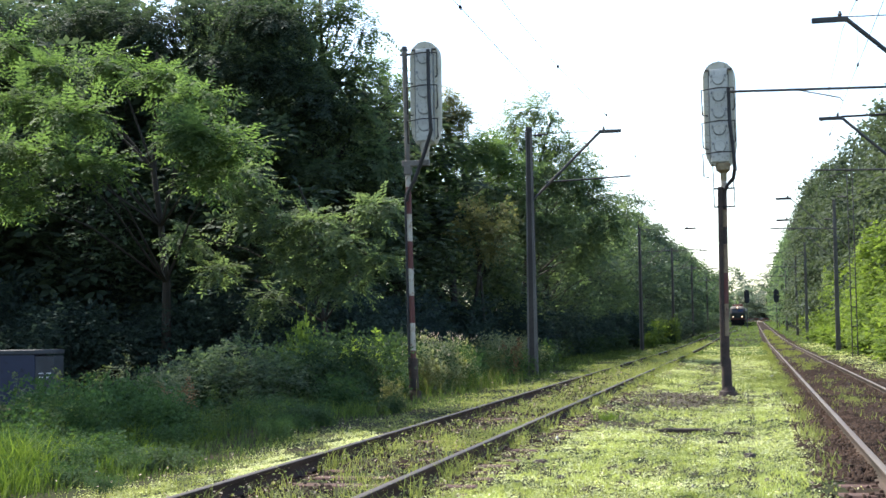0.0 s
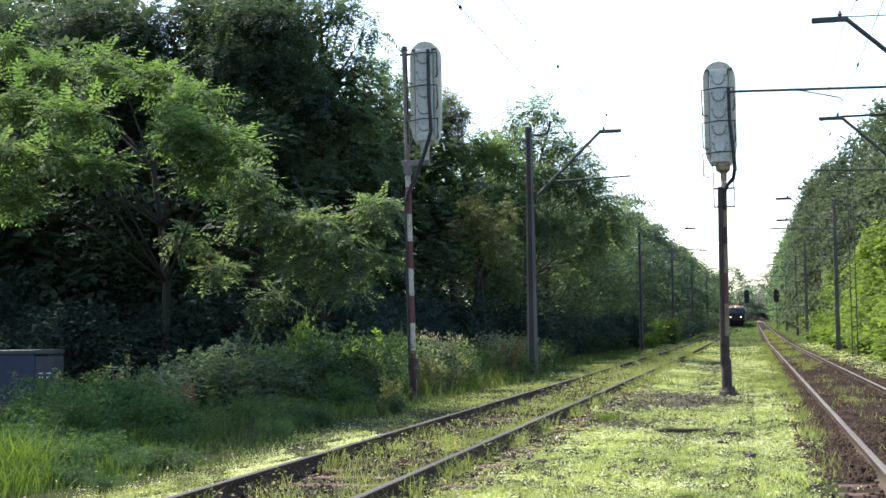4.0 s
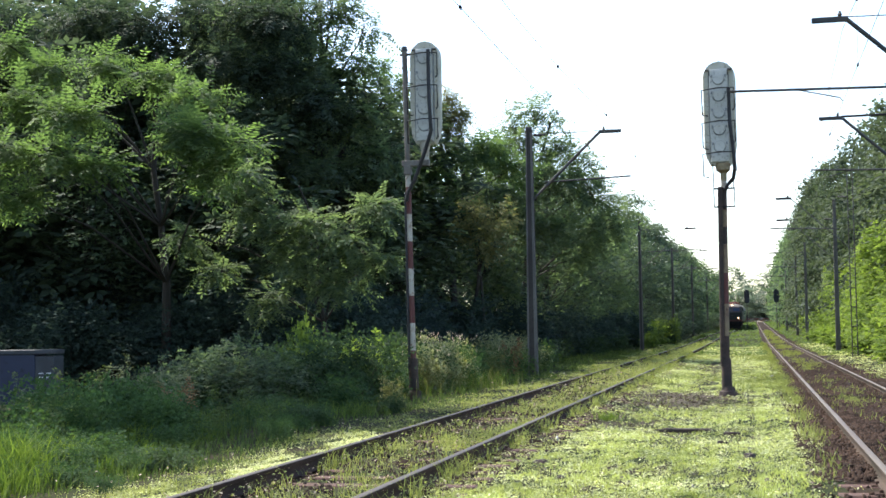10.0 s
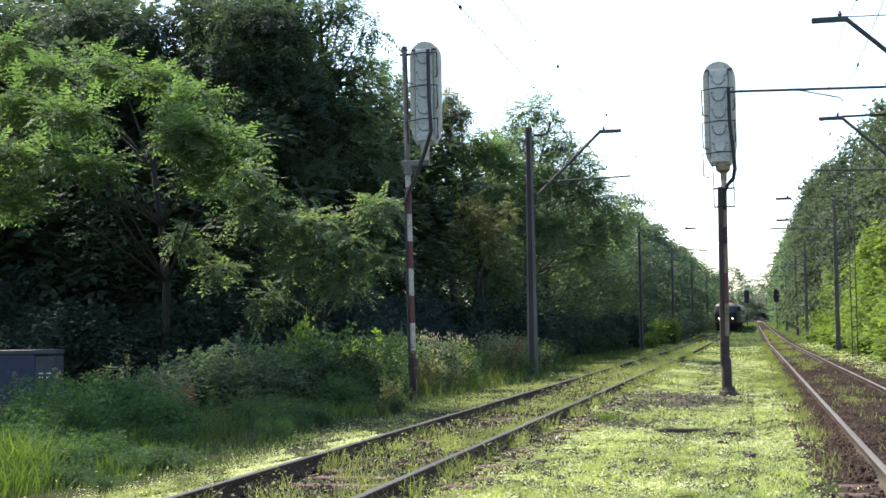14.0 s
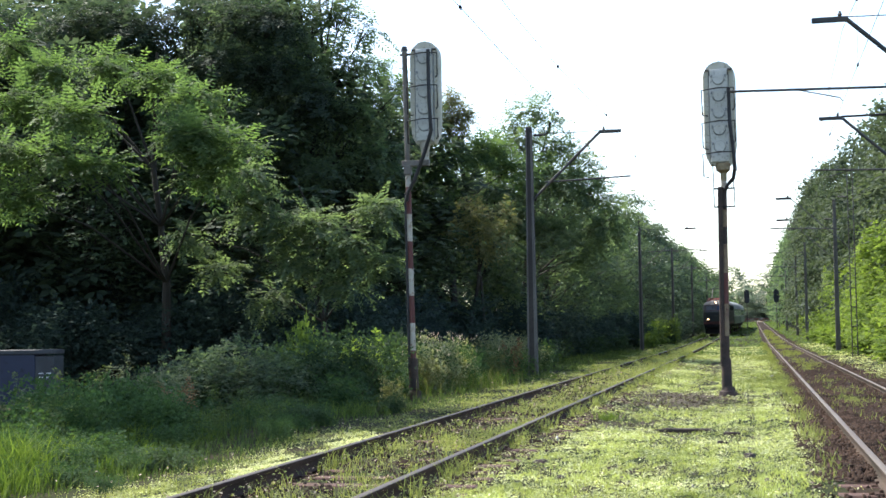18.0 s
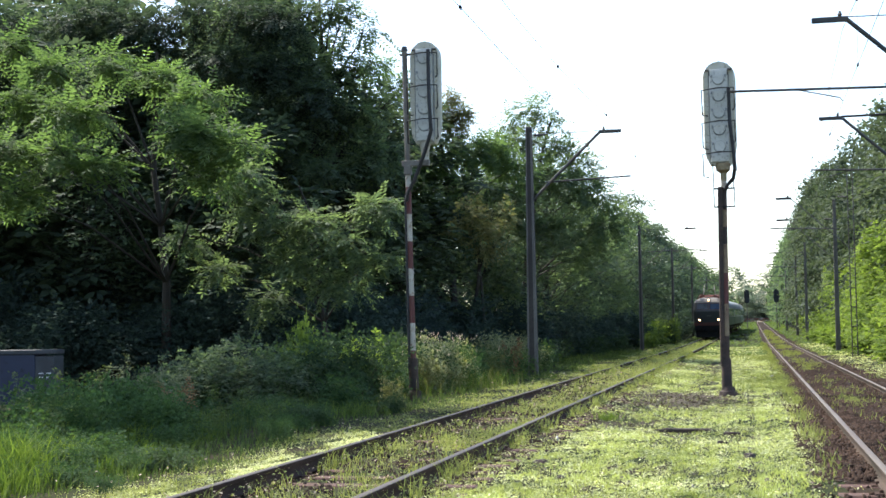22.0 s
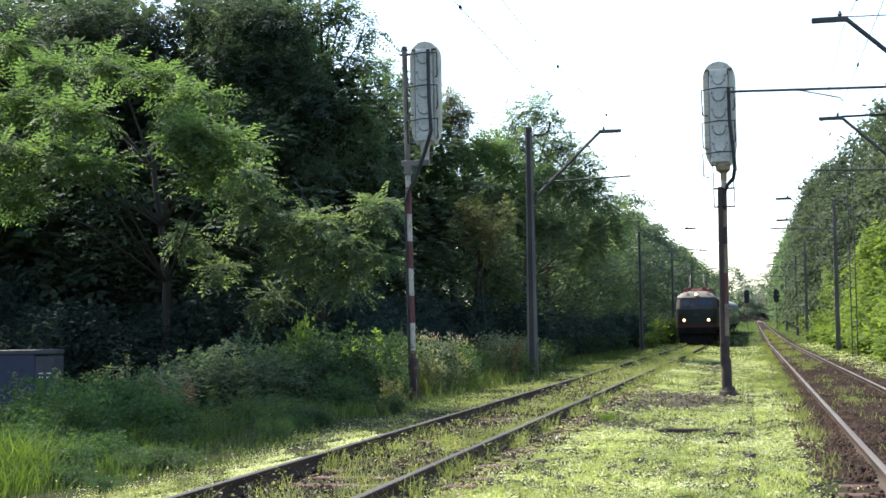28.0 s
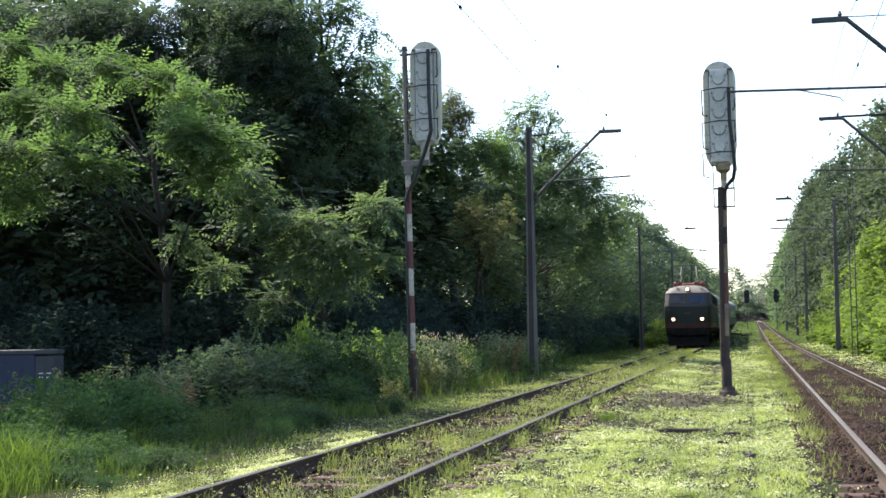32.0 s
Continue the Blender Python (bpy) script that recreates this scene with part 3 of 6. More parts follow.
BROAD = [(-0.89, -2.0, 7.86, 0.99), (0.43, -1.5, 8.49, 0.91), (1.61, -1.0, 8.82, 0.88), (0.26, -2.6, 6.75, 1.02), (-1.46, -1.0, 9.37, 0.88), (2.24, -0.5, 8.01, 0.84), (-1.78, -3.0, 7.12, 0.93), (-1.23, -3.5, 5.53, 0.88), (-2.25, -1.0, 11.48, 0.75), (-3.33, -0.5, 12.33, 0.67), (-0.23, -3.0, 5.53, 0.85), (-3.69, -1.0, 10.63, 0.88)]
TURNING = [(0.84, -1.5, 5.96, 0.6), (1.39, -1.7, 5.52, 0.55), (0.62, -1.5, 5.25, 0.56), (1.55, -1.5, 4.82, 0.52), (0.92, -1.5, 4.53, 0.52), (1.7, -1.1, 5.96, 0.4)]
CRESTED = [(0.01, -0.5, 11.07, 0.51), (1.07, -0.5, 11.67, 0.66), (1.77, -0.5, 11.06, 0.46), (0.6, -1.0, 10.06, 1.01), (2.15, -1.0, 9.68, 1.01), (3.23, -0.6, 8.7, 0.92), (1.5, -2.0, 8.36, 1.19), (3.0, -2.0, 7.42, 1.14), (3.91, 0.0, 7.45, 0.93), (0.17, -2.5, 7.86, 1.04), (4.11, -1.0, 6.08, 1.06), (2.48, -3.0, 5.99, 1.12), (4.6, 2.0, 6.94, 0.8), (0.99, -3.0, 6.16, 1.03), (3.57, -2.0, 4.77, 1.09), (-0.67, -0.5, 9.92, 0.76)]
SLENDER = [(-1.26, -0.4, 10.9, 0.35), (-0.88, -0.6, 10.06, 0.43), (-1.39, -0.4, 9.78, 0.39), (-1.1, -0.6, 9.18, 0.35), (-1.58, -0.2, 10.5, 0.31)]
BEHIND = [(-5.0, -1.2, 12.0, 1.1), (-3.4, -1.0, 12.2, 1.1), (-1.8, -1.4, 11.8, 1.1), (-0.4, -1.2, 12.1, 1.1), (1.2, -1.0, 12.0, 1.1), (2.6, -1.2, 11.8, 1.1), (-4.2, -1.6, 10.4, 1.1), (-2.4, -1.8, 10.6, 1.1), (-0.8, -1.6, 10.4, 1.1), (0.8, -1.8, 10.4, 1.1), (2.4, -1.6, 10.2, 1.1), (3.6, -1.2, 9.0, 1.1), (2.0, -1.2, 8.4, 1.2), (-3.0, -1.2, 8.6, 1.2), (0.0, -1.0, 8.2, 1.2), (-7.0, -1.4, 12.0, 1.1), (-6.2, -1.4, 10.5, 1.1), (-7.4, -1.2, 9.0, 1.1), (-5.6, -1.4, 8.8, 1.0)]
# Crowns added out of view, placed so that their shadows cover the bank
BANK_SHADE = [(3.4, -0.8, 11.6, 1.0), (2.6, 0.4, 12.6, 1.1), (3.5, 1.2, 11.8, 1.0), (2.4, 2.4, 12.4, 1.1), (3.3, 3.2, 11.8, 1.0), (1.4, -0.4, 13.0, 1.2), (1.2, 1.8, 13.4, 1.2), (1.6, 3.6, 12.8, 1.1), (0.2, 0.6, 14.2, 1.3), (0.4, 3.0, 14.0, 1.2), (2.3, -1.8, 12.2, 1.0)]
bough_tree(25, -18.0, 22.8, BANK_SHADE, 120, 0.8, 0.24, 4, LEAF_DEEP, "unseen locust crown added to shade the bank", 0.8)
BANK_SHADE += [(5.2, 0.0, 12.0, 0.9), (5.0, 1.6, 12.4, 0.9), (4.6, -1.0, 12.2, 0.9), (5.5, 2.6, 12.0, 0.8), (4.4, 2.2, 12.8, 0.9)]
bough_tree(26, -18.4, 26.4, BANK_SHADE, 120, 0.8, 0.24, 4, LEAF_DEEP, "unseen locust crown added to shade the bank", 0.8)
SWAY = [
    bough_tree(17, -16.2, 36.0, SUNNY, 400, 0.70, 0.165, 6, LEAF_SUNLIT, "low spreading locust with sunlit layered boughs", 0.4, k=5, spread=0.75, size=(0.26, 0.46), wild=0.5, slim=0.17),
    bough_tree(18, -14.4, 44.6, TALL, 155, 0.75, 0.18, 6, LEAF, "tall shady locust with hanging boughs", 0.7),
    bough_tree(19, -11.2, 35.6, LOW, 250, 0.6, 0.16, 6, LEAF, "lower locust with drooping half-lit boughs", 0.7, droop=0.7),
    bough_tree(20, -11.6, 54, BROAD, 290, 0.75, 0.17, 5, LEAF_SUNLIT, "broad locust in sunlit leaf colour at the edge of the wood", 0.75),
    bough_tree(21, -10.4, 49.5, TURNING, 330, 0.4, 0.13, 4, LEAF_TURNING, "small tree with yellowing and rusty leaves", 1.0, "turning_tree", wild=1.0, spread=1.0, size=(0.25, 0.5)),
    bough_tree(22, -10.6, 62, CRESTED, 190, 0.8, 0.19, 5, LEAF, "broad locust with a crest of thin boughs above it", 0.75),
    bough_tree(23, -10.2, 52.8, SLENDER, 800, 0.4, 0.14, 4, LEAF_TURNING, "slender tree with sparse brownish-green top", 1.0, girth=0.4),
    bough_tree(24, -17.4, 43, BEHIND, 240, 0.7, 0.16, 5, LEAF_WOOD_SHADE, "tall locust deep in the wood", 0.7)]
MID = [make_tree("locust_tree", 31 + i, h, rad, 2.2, 34, 3000, 0.55, 0.19, 2, m, LOCUST, 0.02, (1.1, 1.9), 0.8) for i, (h, rad, m) in enumerate(((12.5, 3.4, LEAF_SHADED), (13.5, 3.8, LEAF_SHADED), (11.5, 3.2, LEAF)))]
BACK = [make_tree("deciduous_tree", 41 + i, h, rad, foot, 26, 1500, 0.8, 0.42, 2, LEAF_WOOD_SHADE, "shady tree inside the wood", 0.0, (1.2, 2.0), 0.9) for i, (h, rad, foot) in enumerate(((13.0, 3.6, 1.0), (16.5, 3.6, 5.5)))]
FAR = [make_tree("deciduous_tree", 51 + i, h, rad, 1.0, 30, n, 0.7, leaf, 1, m, "tall leafy tree in the wood along the line", 0.0, (0.9, 1.7)) for i, (h, rad, m, n, leaf) in enumerate(((14.5, 3.6, LEAF_SHADED, 1900, 0.36), (13.0, 3.4, LEAF_SHADED, 1900, 0.36), (14.0, 4.4, LEAF_HAZE, 800, 0.6), (14.5, 3.6, LEAF_DEEP, 800, 0.58), (14.0, 3.4, LEAF_MAPLE, 2600, 0.33)))]
YOUNG = [make_tree("young_locust_tree", 71 + i, h, rad, 0.3, 30, 1700, 0.5, 0.2, 2, LEAF_BRIGHT, "bright green young locust at the trackside", 0.0, (0.5, 0.9), 0.8) for i, (h, rad) in enumerate(((6.0, 1.7), (4.2, 1.5)))]


def plant(protos, rows):
    """Copies of trees: (which, x, y, turn, width, height)."""
    made = []
    for which, x, y, turn, sx, sz in rows:
        m = pose(x, y, float(ground_z(x, y)), 0, 0, turn) @ Matrix.Diagonal((sx, sx, sz, 1))
        made.append(copy_thing(protos[which], m))
    return made


# the inside of the left wood; the first tree is unseen, added to shade the bank
plant(BACK, [
    (1, -22.4, 24.5, 100, 1.0, 0.95), (0, -15.4, 39.0, 200, 0.8, 0.6), (0, -20.4, 41.5, 20, 1.1, 0.8), (0, -25.5, 42.5, 50, 1.1, 0.9),
    (0, -21.2, 51, 140, 1.2, 1.0), (0, -24.5, 45, 170, 1.25, 1.05), (0, -29, 44, 20, 1.2, 1.0), (0, -17.5, 56, 0, 1.1, 0.78), (0, -22, 56, 50, 1.3, 1.3),
    (0, -28, 53, 70, 1.4, 1.35), (0, -33, 50, 90, 1.5, 1.4), (0, -16.4, 48.5, 300, 0.9, 0.8), (1, -13.4, 50.5, 210, 0.95, 0.6), (1, -13.4, 44.5, 30, 0.75, 0.62), (0, -23, 61, 20, 1.25, 1.35), (0, -30, 58, 110, 1.4, 1.4), (0, -20, 52, 230, 1.1, 1.12), (0, -20.6, 60, 70, 1.0, 1.2), (0, -27.5, 48, 310, 1.2, 1.1)])
rng = random.Random(21)
rows = [(0, -10.6, 71, 40, 0.9, 0.84), (1, -15.6, 41.0, 40, 0.85, 0.66), (1, -20.4, 39.4, 60, 0.9, 0.78), (1, -25, 40, 200, 1.0, 0.85), (0, -14.6, 47.0, 30, 1.1, 0.8), (0, -13.5, 58.5, 250, 1.0, 0.78), (2, -11.4, 59, 80, 0.95, 0.78), (1, -16.2, 57, 160, 1.0, 0.86), (1, -13.0, 66, 130, 1.0, 0.83)]
y = 76.0
while y < 130:
    rows += [(rng.choice((0, 2, 1, 2)), -11.0 - rng.uniform(0, 0.8), y, rng.uniform(0, 360), 1.0, rng.uniform(0.86, 0.97))]
    y += 6.0
plant(MID, rows)
rows = []
y = 76.0
while y < 420:
    if y > 130:
        rows.append((rng.randrange(2) if y < 210 else 3, -10.8 + 0.006 * (y - 130) - rng.uniform(0, 1), y, rng.uniform(0, 360), 1.1, rng.uniform(0.88, 0.98)))
    if y < 150:
        rows.append((rng.randrange(2), -16.5 + rng.uniform(-1, 1), y + 4, rng.uniform(0, 360), 1.25, rng.uniform(0.72, 0.82)))
    y += 8 + max(0, y - 130) * 0.03
# the right wood: the crowns lean out farther and stand higher as it goes on
y = 72.0
while y < 400:
    f = min(1.0, (y - 72) / 80)
    rows.append((4 if y < 210 else 3, 9.7 - 2.5 * f + rng.uniform(0, 0.4), y, rng.uniform(0, 360), 1.0, 1.09 + 0.16 * f + rng.uniform(-0.05, 0.03)))
    if y < 200:
        rows.append((1 if y < 120 else 3, 14.0, y + 4, rng.uniform(0, 360), 1.3, 0.9 + 0.25 * f))
    y += 6.5 + (y - 78) * 0.02
# the far end of the line, in the haze-coloured leaves
for k in range(10):
    rows.append((2, -22 + k * 4.4, 432 + (k % 2) * 9, k * 70.0, 1.7, 0.62 + 0.08 * (k % 3)))
for k in range(9):
    rows.append((2, -12 + k * 2.6, 424 + (k % 2) * 3, k * 40.0, 0.9, 0.26 + 0.05 * (k % 3)))
for k in range(9):
    rows.append((2, -26 + k * 6.5, 470 + (k % 3) * 25, k * 50.0, 1.9, 1.1 + 0.25 * (k % 2)))
plant(FAR, rows)
rows = []
y = 54.0
while y < 190:
    rows.append((rng.randrange(2), 6.9 + rng.uniform(-0.2, 0.6), y, rng.uniform(0, 360), 1.0, rng.uniform(0.85, 1.2)))
    if y < 90:
        rows.append((0, 8.6 + rng.uniform(-0.3, 0.6), y + 1.5, rng.uniform(0, 360), 1.2, rng.uniform(1.15, 1.4)))
    y += 4.2 + (y - 54) * 0.03
plant(YOUNG, rows)
for proto in MID + BACK + FAR + YOUNG:
    for o in (*proto.children, proto):
        bpy.data.objects.remove(o)


# ---- bushes and weeds ----
def make_bush(name, seed, w, h, n_blobs, n_sprays, length, leaflet, pairs, material, label, category="bush"):
    r, rng = np.random.default_rng(seed), random.Random(seed)
    b = thing(name, pose(0, -500, 0), label, category, "undergrowth beside the siding")
    blobs, sh = [], Shape()
    for i in range(n_blobs):
        a, q = rng.uniform(0, 2 * math.pi), w * math.sqrt(rng.random()) * 0.75
        z = h * rng.uniform(0.2, 0.85) * (1 - 0.4 * q / w)
        blobs.append((q * math.cos(a), q * math.sin(a), z, rng.uniform(0.25, 0.45) * min(w, h), 0.75))
        sh.tube([(q * 0.3 * math.cos(a), q * 0.3 * math.sin(a), -0.1), (q * 0.8 * math.cos(a), q * 0.8 * math.sin(a), z * 0.6), (q * math.cos(a), q * math.sin(a), z)], [0.022, 0.014, 0.006], 4, caps=False)
    if category == "bush" or category == "shrub":
        part("stem_cluster", sh, BARK, b)
    pos, out = clump_places(r, blobs, n_sprays)
    pos[:, 2] = np.maximum(pos[:, 2], 0.03)
    v, q = sprays(r, pos, out, length, leaflet, pairs)
    bulk("leaves", v, q, material, b)
    return b


BUSHES = [
    make_bush("bush", 91, 1.5, 1.9, 14, 1500, 0.28, 0.10, 2, LEAF_SHADED, "dense dark green bush at the wood's edge"),
    make_bush("bush", 92, 1.3, 1.4, 12, 1200, 0.26, 0.09, 2, LEAF_BANK, "leafy mid-green bush beside the siding"),
    make_bush("weed_clump", 93, 0.9, 0.95, 12, 750, 0.20, 0.066, 2, LEAF_DULL, "grey-green clump of nettles and weeds", "weeds"),
    make_bush("weed_clump", 94, 0.8, 0.8, 11, 750, 0.20, 0.066, 2, LEAF_DULL, "dense green clump of weeds", "weeds"),
    make_bush("shrub", 95, 2.2, 4.0, 24, 2000, 0.36, 0.13, 2, LEAF_DEEP_SHADE, "tall shrub in deep-shade colours under the trees", "shrub"),
    make_bush("shrub", 96, 0.9, 1.5, 9, 300, 0.40, 0.16, 3, LEAF_BRIGHT, "sunlit young locust shoots", "shrub"),
    make_bush("weed_clump", 97, 0.85, 0.95, 14, 900, 0.2, 0.055, 2, LEAF_SEEDING, "pale fluffy weeds going to seed", "weeds")]
plant(BUSHES, [
    (5, -10.5, 31, 0, 0.5, 1.3), (5, -8.8, 30.2, 90, 0.8, 0.9), (1, -8.6, 28.2, 70, 0.9, 1.1), (0, -10.6, 27, 30, 1.0, 0.8), (0, -12.5, 29, 120, 1.0, 0.45), (1, -9.2, 31.5, 50, 1.0, 1.2), (1, -10.6, 34, 0, 1.2, 1.2),
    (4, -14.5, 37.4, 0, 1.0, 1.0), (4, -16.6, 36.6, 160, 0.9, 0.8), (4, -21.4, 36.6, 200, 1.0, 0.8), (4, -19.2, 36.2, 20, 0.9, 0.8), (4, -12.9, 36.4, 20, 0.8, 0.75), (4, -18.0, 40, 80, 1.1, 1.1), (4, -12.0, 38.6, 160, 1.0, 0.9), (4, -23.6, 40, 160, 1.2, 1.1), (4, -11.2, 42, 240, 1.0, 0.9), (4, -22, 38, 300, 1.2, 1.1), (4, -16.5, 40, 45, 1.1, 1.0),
    (4, -10.8, 49, 10, 1.0, 0.9), (4, -10.2, 57, 100, 1.0, 0.9), (4, -9.8, 66, 200, 1.0, 0.8), (4, -9.6, 75, 300, 1.0, 0.8), (4, -9.6, 86, 40, 1.1, 0.8), (4, -9.4, 98, 140, 1.1, 0.8),
    (1, -9.0, 60, 0, 1.0, 0.9), (1, -8.8, 71, 90, 1.0, 0.9), (1, -8.6, 82, 180, 1.0, 1.0), (5, -8.0, 112, 0, 1.4, 1.3), (1, -8.4, 105, 20, 1.2, 1.2), (5, -8.2, 118, 60, 1.5, 1.2), (0, -8.6, 126, 60, 1.5, 1.3),
    (0, -8.8, 140, 0, 1.8, 1.5), (0, -8.6, 160, 70, 2.0, 1.5), (0, -8.4, 185, 150, 2.2, 1.5), (0, -8.0, 215, 230, 2.4, 1.6)])
# a bank of weeds between the siding and the wood, higher towards the trees
rng = random.Random(9)
rows = []
for k in range(40):
    y = 13.5 + 18 * rng.random() ** 1.1
    x = -7.6 - rng.random() * (1.5 + 0.28 * (y - 11))
    f = min(1.0, (-6.6 - x) / 3.0) if x > -0.49 * y else -0.4
    if y > 20.5 and x < -0.40 * y:
        f = -0.55
    rows.append((2 + (rng.random() < 0.4), x, y, rng.uniform(0, 360), rng.uniform(0.6, 1.1), (0.42 + 0.42 * f) * rng.choice((0.55, 0.8, 1.0, 1.4))))
rows += [(3, -9.7, 17.4, 20, 0.9, 1.15), (3, -9.0, 18.2, 110, 0.8, 1.2), (3, -10.3, 18.7, 200, 0.95, 1.2), (3, -9.5, 19.5, 280, 0.9, 1.1), (2, -10.9, 17.2, 330, 0.8, 1.0), (3, -8.3, 15.9, 40, 0.6, 0.95), (2, -9.4, 14.6, 140, 0.6, 0.9), (1, -11.0, 27.4, 60, 0.8, 0.75), (1, -9.9, 28.6, 200, 0.8, 1.1), (1, -12.4, 27.6, 320, 0.7, 0.45), (3, -8.0, 13.9, 10, 0.55, 0.6), (3, -8.9, 13.5, 80, 0.6, 0.55), (3, -7.3, 13.6, 160, 0.5, 0.4), (3, -8.6, 15.4, 230, 0.75, 0.75), (3, -7.6, 15.0, 300, 0.6, 0.5), (3, -9.4, 17.0, 40, 0.9, 0.8), (3, -8.2, 17.6, 140, 0.8, 0.7), (3, -7.4, 16.6, 20, 0.5, 0.4), (6, -7.9, 32.4, 0, 0.8, 1.1), (6, -7.7, 33.6, 80, 0.8, 1.2), (6, -8.4, 34.6, 160, 0.9, 1.35), (6, -7.8, 35.6, 240, 0.8, 1.15), (6, -8.3, 37.2, 300, 0.9, 1.1), (2, -8.1, 33.2, 0, 0.9, 1.3), (2, -7.7, 35, 60, 0.8, 1.2), (2, -8.4, 36.5, 120, 1.0, 1.3), (2, -7.9, 38.5, 200, 0.9, 1.0), (2, -8.3, 42, 20, 1.0, 1.0), (2, -8.2, 46, 80, 1.0, 1.0), (2, -8.2, 52, 150, 1.1, 1.1), (6, -8.2, 42.6, 20, 1.0, 1.3), (6, -7.9, 45.2, 140, 1.0, 1.1), (6, -8.6, 47.6, 220, 1.1, 1.3), (2, -7.6, 43.6, 300, 0.8, 1.0), (6, -8.4, 51.0, 60, 1.1, 1.2), (1, -7.0, 116, 0, 0.6, 1.3), (5, -6.6, 116.2, 40, 0.7, 1.4), (5, -6.9, 95, 80, 0.6, 0.8)]
for k in range(22):
    y = 12 + 14 * rng.random()
    rows.append((rng.choice((1, 2, 2, 3)), -6.1 - 1.5 * rng.random() - 0.05 * (y - 12), y, rng.uniform(0, 360), rng.uniform(0.22, 0.4), rng.uniform(0.18, 0.38)))
plant(BUSHES, rows)
# low brush at the foot of the right-hand trees
plant(BUSHES, [(5, 5.6 + 0.5 * (k % 3), 50 + k * 5.5 + (k % 2) * 2, k * 67.0, 1.3, 0.8 + 0.15 * (k % 3)) for k in range(14)])
plant(BUSHES, [(1, 8.0 + 0.6 * (k % 2), 75 + k * 12, k * 40.0, 1.6, 1.6) for k in range(9)])


def make_stalks(seed, stems, height, material, label):
    """Upright weeds: a few stiff stems with leaves getting smaller towards the tip."""
    r, rng = np.random.default_rng(seed), random.Random(seed)
    b = thing("tall_weed", pose(0, -500, 0), label, "weeds", "undergrowth beside the siding")
    pos, out = [], []
    for i in range(stems):
        a, h = rng.uniform(0, 6.28), height * rng.uniform(0.65, 1.1)
        foot = Vector((rng.uniform(-0.25, 0.25), rng.uniform(-0.25, 0.25), -0.05))
        tip = foot + Vector((0.16 * math.cos(a), 0.16 * math.sin(a), h))
        part("stem", Shape().tube([foot, foot.lerp(tip, 0.5) + Vector((0.02, 0.02, 0)), tip], [0.008, 0.006, 0.002], 5), material, b)
        for k in range(46):
            f = 0.12 + 0.88 * k / 46
            w = rng.uniform(0, 6.28)
            p = foot.lerp(tip, f) + Vector((math.cos(w), math.sin(w), 0)) * 0.10 * (1 - 0.8 * f)
            pos.append(tuple(p))
            out.append((math.cos(w), math.sin(w), 0.5))
    v, q = sprays(r, np.array(pos), np.array(out), 0.07, 0.055, 1, 0.2)
    bulk("foliage", v, q, material, b)
    return b


STALKS = [make_stalks(201, 6, 1.25, LEAF_MUGWORT, "upright grey-green mugwort stalks"), make_stalks(202, 5, 1.0, GRASS_TALL, "upright yellow-green weed stalks"), make_stalks(203, 5, 0.85, RUSSET, "dry russet dock stalks gone to seed"), make_stalks(204, 8, 1.0, GRASS_DRY, "pale wispy weed stalks in seed")]
plant(STALKS, [
    (0, -11.3, 24.5, 0, 1.0, 1.15), (0, -11.0, 25.2, 70, 0.9, 1.0), (2, -9.8, 22.3, 0, 1.0, 1.0), (2, -9.5, 21.8, 40, 0.8, 0.8), (1, -10.2, 18.5, 10, 1.0, 1.0), (1, -9.2, 16.4, 90, 1.0, 0.9), (0, -9.9, 17.2, 120, 1.0, 1.0), (1, -8.6, 15.6, 30, 1.0, 0.8),
    (0, -8.9, 19.5, 200, 1.0, 0.9), (1, -8.3, 21.0, 60, 1.0, 0.7), (0, -10.2, 26.6, 20, 1.0, 1.0), (1, -7.6, 18.2, 60, 0.8, 0.5), (1, -7.4, 20.2, 10, 0.8, 0.45), (3, -8.0, 33.0, 0, 1.2, 1.2), (3, -7.6, 34.2, 50, 1.2, 1.1), (3, -8.5, 35.0, 90, 1.2, 1.3), (3, -7.8, 36.2, 140, 1.2, 1.1), (3, -8.2, 37.6, 210, 1.2, 1.2), (3, -7.5, 32.0, 260, 1.0, 0.9),
    (0, -8.7, 32.4, 0, 1.1, 1.2), (3, -7.7, 40.5, 20, 1.2, 1.0), (2, -7.5, 42.9, 10, 1.2, 1.5), (0, -7.3, 44.6, 90, 1.2, 1.3), (2, -8.0, 45.0, 160, 1.2, 1.4), (1, -7.5, 43.0, 120, 1.2, 0.9), (3, -7.9, 46.5, 70, 1.3, 1.1), (1, -7.7, 50.0, 0, 1.3, 1.0), (0, -7.9, 30.6, 100, 1.0, 0.9), (1, -11.9, 22.6, 60, 1.2, 1.1), (0, -12.6, 25.5, 10, 1.2, 1.1), (3, -7.1, 26.5, 10, 0.8, 0.6)])
for proto in BUSHES + STALKS:
    for o in (*proto.children, proto):
        bpy.data.objects.remove(o)


